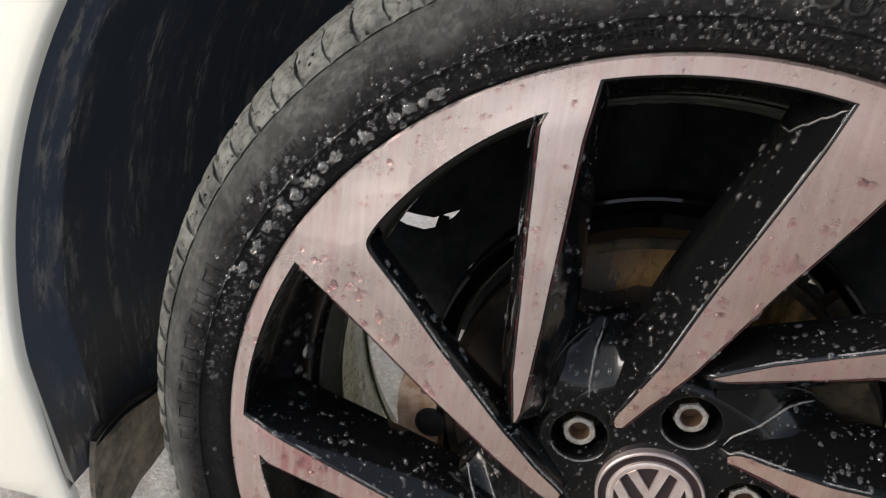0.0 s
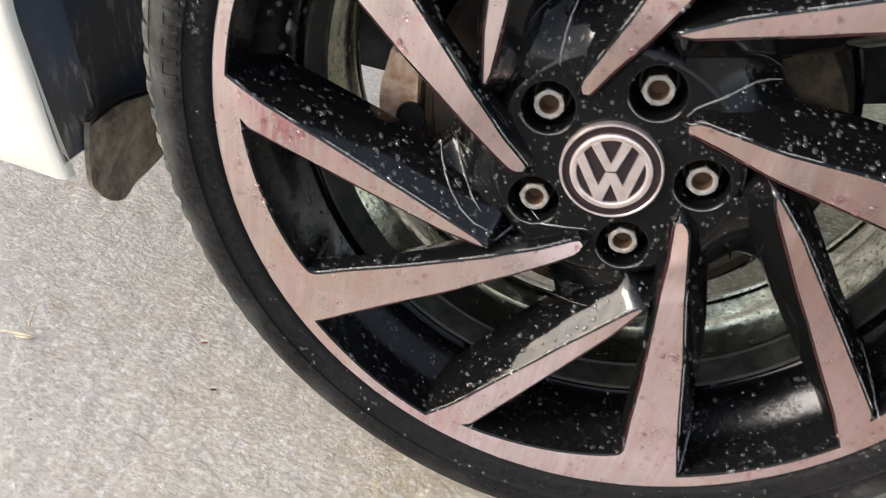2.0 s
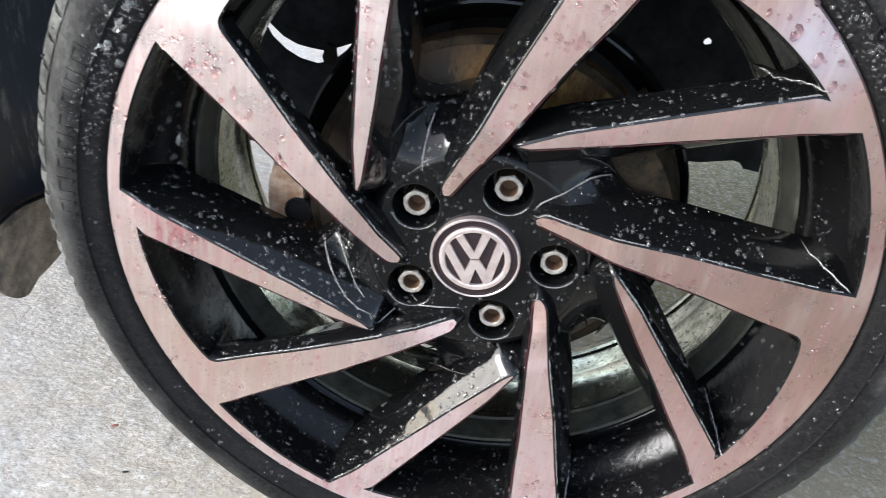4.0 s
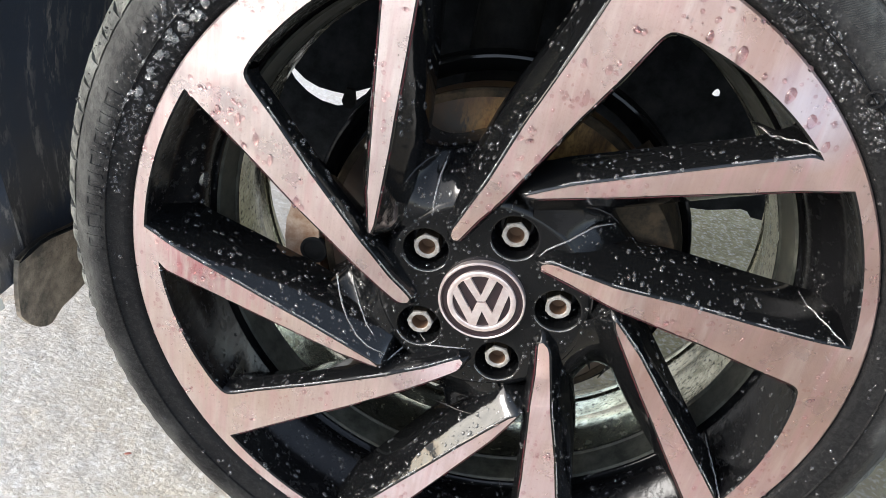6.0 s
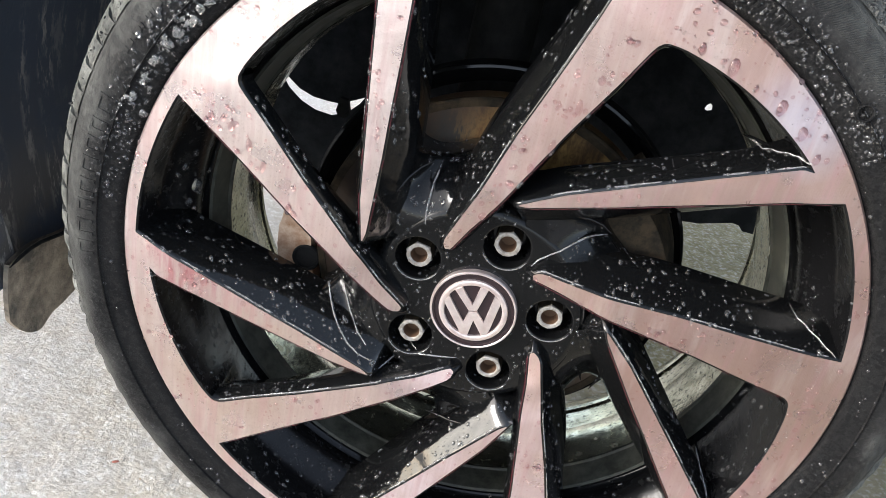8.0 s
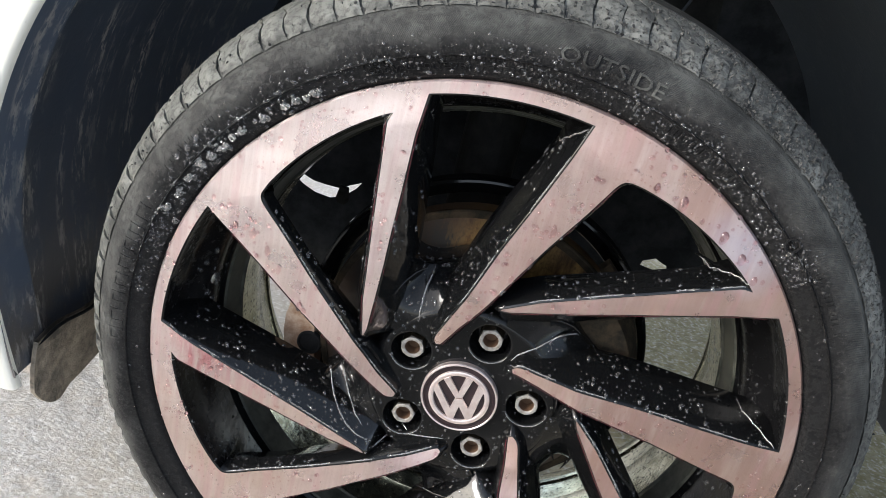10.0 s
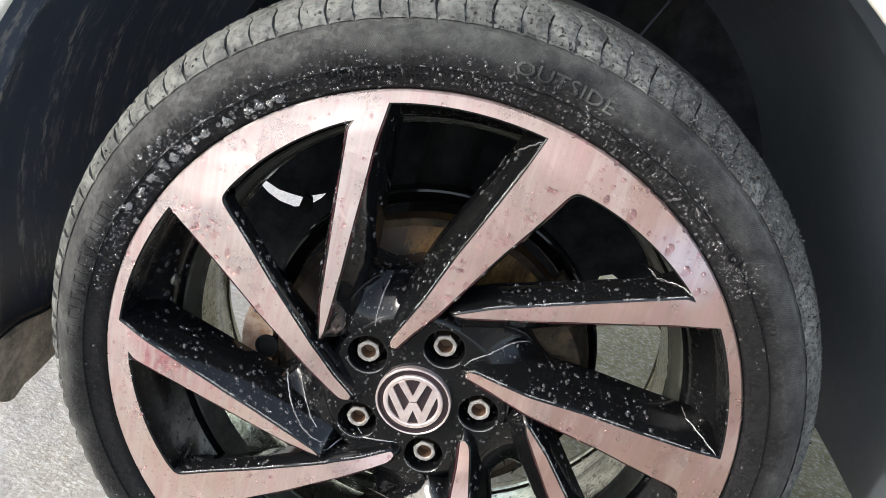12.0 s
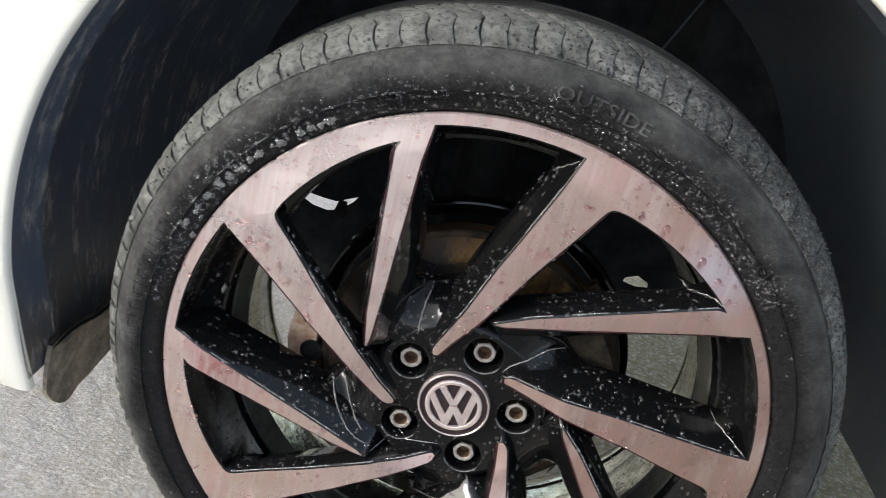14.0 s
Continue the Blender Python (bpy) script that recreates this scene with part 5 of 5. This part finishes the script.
for c in bolt_at:
    arc = [Vector((c.x + (BORE_R + 0.0012) * math.cos(radians(a)), HUB_FRONT - 0.0001, HUB_Z + c.z + (BORE_R + 0.0012) * math.sin(radians(a)))) for a in range(205, 336, 10)]
    thread(arc, 0.00045)
for i in range(150):
    a = rnd.choice((rnd.uniform(-17, 15), rnd.uniform(-17, 15), rnd.uniform(55, 78), rnd.uniform(205, 222)))
    pts = laid([(0.2145 + rnd.gauss(0, 0.0012), a)], 0, 0.0)
    if pts:
        bead(pts[0], Vector((0, -1, 0)), 0.0004 + 0.0006 * rnd.random() ** 2, 0.8, 1.0, *pools["black"], rnd)

# rows of fine beads caught along the upper edges of the spokes
for edge, other in ((WIDE_B, WIDE_C), (WIDE_C, WIDE_B), (NARROW_E, NARROW_F), (NARROW_F, NARROW_E)):
    line = resample([polar(*q) for q in edge], 120)
    side = resample([polar(*q) for q in other], 120)
    for k in range(5):
        spin = Matrix.Rotation(radians(72 * k), 3, "Y")
        stripe, lines = [], []
        for i in range(2, 117):
            q, w = spin @ line[i], spin @ side[i]
            run = (spin @ line[i + 1] - spin @ line[i - 1]).normalized()
            out = Vector((run.z, 0, -run.x))
            if out.dot(q - w) < 0:
                out = -out
            r_hub = math.hypot(q.x, q.z)
            if out.z < 0.2 and noise.noise(q * 45) > -0.3:
                lines.append(q + out * 0.0011 + Vector((0, face_y(r_hub) + 0.0011, HUB_Z)))
            elif len(lines) > 4:
                thread(lines, 0.0006, "residue")
                lines = []
            if out.z < 0.25 or noise.noise(q * 60) < -0.12:
                continue
            p = q + out * 0.0016 + Vector((0, face_y(r_hub) + 0.0012, HUB_Z)) + run * rnd.uniform(-0.0006, 0.0006)
            if stripe and (stripe[-1] - p).length > 0.006:
                if len(stripe) > 4:
                    thread(stripe, 0.00045)
                stripe = []
            stripe.append(q + out * 0.0015 + Vector((0, face_y(r_hub) + 0.0010, HUB_Z)))
            bead(p, (out + Vector((0, -1.2, 0))).normalized(), 0.0004 + 0.0005 * rnd.random() ** 2, 0.8, 1.0, *pools["black"], rnd)
        if len(stripe) > 4:
            thread(stripe, 0.00045)
        if len(lines) > 4:
            thread(lines, 0.0006, "residue")

# larger runs that gathered along the spoke edges
runs = [(0.2033, 152.0, 0.0022, 1.8), (0.1905, 151.1, 0.0026, 1.7), (0.1754, 152.0, 0.0022, 2.4), (0.1613, 154.0, 0.0020, 2.6), (0.1348, 160.0, 0.0026, 1.6), (0.1304, 160.4, 0.0022, 1.5), (0.1977, 75.2, 0.0020, 1.3),
        (0.1723, 77.2, 0.0022, 1.6), (0.1536, 78.6, 0.0024, 2.2), (0.1265, 80.2, 0.0026, 2.0), (0.1102, 83.4, 0.0022, 1.8), (0.0973, 88.1, 0.0030, 1.1), (0.0727, 96.3, 0.0028, 1.2), (0.2129, 66.8, 0.0024, 1.6),
        (0.2156, 61.7, 0.0034, 1.7), (0.2200, 52.7, 0.0034, 1.5), (0.2214, 47.8, 0.0032, 1.4), (0.2214, 43.4, 0.0026, 1.4), (0.1935, 186.5, 0.0024, 1.4), (0.1797, 186.9, 0.0028, 1.5), (0.1533, 191.6, 0.0022, 1.3),
        (0.1502, 121.7, 0.0020, 1.1)]
for r_hub, deg, r, st in runs:
    p, nrm, index, _ = bvh.ray_cast(polar(r_hub, deg, -0.1) + Vector((0, 0, HUB_Z)), Vector((0, 1, 0)))
    if p is None or owner[index].data.materials[0].name != M_FACE.name:
        continue
    bead(p, Vector((0, -1, 0)), r * 0.9, 0.5 if st > 1.35 else 0.7, st, *pools["face"], rnd)
for kind, text in (("face", "clear and pink-tinted water drops on machined spokes"), ("black", "fine clear water drops on gloss black paint"), ("tyre", "foamy water drops on the wet tyre sidewall"), ("edge", "thin rivulets along the casting edges, whitened to carry their glints"), ("foam", "clumps of soapy bubbles on the tyre bead"), ("residue", "dark crimson cleaner residue along the spoke edges")):
    ob = part("water_drops", pools[kind], {"face": M_DROP, "black": M_FOAM, "tyre": M_CLEAR, "edge": M_RUN, "foam": M_FROTH, "residue": M_RESIDUE}[kind])
    smooth(ob, 60)
    tagged(ob, text, "water", kind="stuff")

# ---- grit and rubber crumbs stuck to the dusty tread
cv, cf = [], []
rc = random.Random(3)
for trial in range(2800):
    a = rc.gauss(60, 17) if trial < 2300 else rc.uniform(10, 170)
    y = 0.007 + 0.05 * rc.random() ** 2.2
    r = lerp_table(y, SHOULDER)
    p = polar(r + 0.0004, a, y) + Vector((0, 0, HUB_Z))
    size = (0.0004 + 0.0009 * rc.random() ** 2) * (1.0 if trial % 4 else 1.4)
    k = len(cv)
    axes = [Vector((rc.gauss(0, 1), rc.gauss(0, 1), rc.gauss(0, 1))).normalized() * size * rc.uniform(0.5, 1.3) for _ in range(3)]
    cv += [p + axes[0], p - axes[0], p + axes[1], p - axes[1], p + axes[2], p - axes[2]]
    cf += [(k + i, k + j, k + m) for i in (0, 1) for j in (2, 3) for m in (4, 5)]
crumbs = part("tread_grit", (cv, cf), M_CRUMB)
tagged(crumbs, "dark rubber crumbs and grit on the tread", "grit", kind="stuff")

# ---- loose bits on the concrete
M_STRAW = mat("dry_straw", (0.72, 0.62, 0.44), 0.7)
setin(M_STRAW, "Base Color", mix(M_STRAW, noise_tex(M_STRAW, position(M_STRAW), 300, 4), (0.78, 0.70, 0.52), (0.60, 0.48, 0.30)))
straw = part("dry_stalk", join(tube([Vector(p) for p in ((-0.455, 0.0270, 0.003), (-0.446, 0.0305, 0.004), (-0.437, 0.0325, 0.003), (-0.428, 0.0335, 0.004), (-0.423, 0.0350, 0.002))], 0.0011),
                               tube([Vector(p) for p in ((-0.429, 0.0350, 0.003), (-0.434, 0.0450, 0.005), (-0.440, 0.0600, 0.007), (-0.446, 0.0740, 0.006))], 0.0006),
                               tube([Vector(p) for p in ((-0.437, 0.0300, 0.002), (-0.430, 0.0300, 0.0034), (-0.424, 0.0335, 0.002))], 0.0016)), M_STRAW)
smooth(straw, 60)
tagged(straw, "pale dry forked stalk lying on concrete", "straw")


def chip(x, y, size, turn, tone, label):
    bm = bmesh.new()
    bmesh.ops.create_icosphere(bm, subdivisions=2, radius=1.0)
    for v in bm.verts:
        w = 1 + 0.25 * noise.noise(v.co * 1.7 + Vector((x * 50, y * 50, 0)))
        v.co = Vector((v.co.x * size * 1.7 * w, v.co.y * size * 0.7 * w, v.co.z * size * 0.45 * w))
    m = mat("chip", tone, 0.7)
    ob = smooth(part("chip", bm, m), 50)
    ob.matrix_basis = Matrix.Translation((x, y, size * 0.25)) @ Matrix.Rotation(turn, 4, "Z")
    tagged(ob, label, "chip")


chip(-0.292, 0.088, 0.0020, 0.5, (0.30, 0.10, 0.07), "small reddish bark chip on concrete")
chip(-0.258, 0.040, 0.0017, 0.4, (0.03, 0.022, 0.018), "small dark seed on concrete")


# ---- sandy grit on the concrete round the wheel
M_SAND = mat("sandy_grit", (0.4, 0.36, 0.3), 0.9)
si = M_SAND.node_tree.nodes.new("ShaderNodeNewGeometry")
setin(M_SAND, "Base Color", mix(M_SAND, si.outputs["Random Per Island"], (0.66, 0.62, 0.55), (0.30, 0.24, 0.17)))
sv, sf = [], []
rs = random.Random(21)
for trial in range(5200):
    x, y = rs.uniform(-0.62, 0.45), rs.uniform(-0.17, 0.42)
    if noise.noise(Vector((x * 9, y * 9, 0))) < rs.uniform(-0.5, 0.3):
        continue
    size = 0.0004 + 0.0011 * rs.random() ** 4
    p = Vector((x, y, relief(x, y) + size * 0.2))
    k = len(sv)
    axes = [Vector((rs.gauss(0, 1), rs.gauss(0, 1), rs.gauss(0, 0.5))).normalized() * size * rs.uniform(0.6, 1.2) for _ in range(3)]
    sv += [p + axes[0], p - axes[0], p + axes[1], p - axes[1], p + axes[2], p - axes[2]]
    sf += [(k + i, k + j, k + m) for i in (0, 1) for j in (2, 3) for m in (4, 5)]
grit = part("sand_grit", (sv, sf), M_SAND)
tagged(grit, "fine sandy grit and tiny stones on concrete", "grit", kind="stuff")
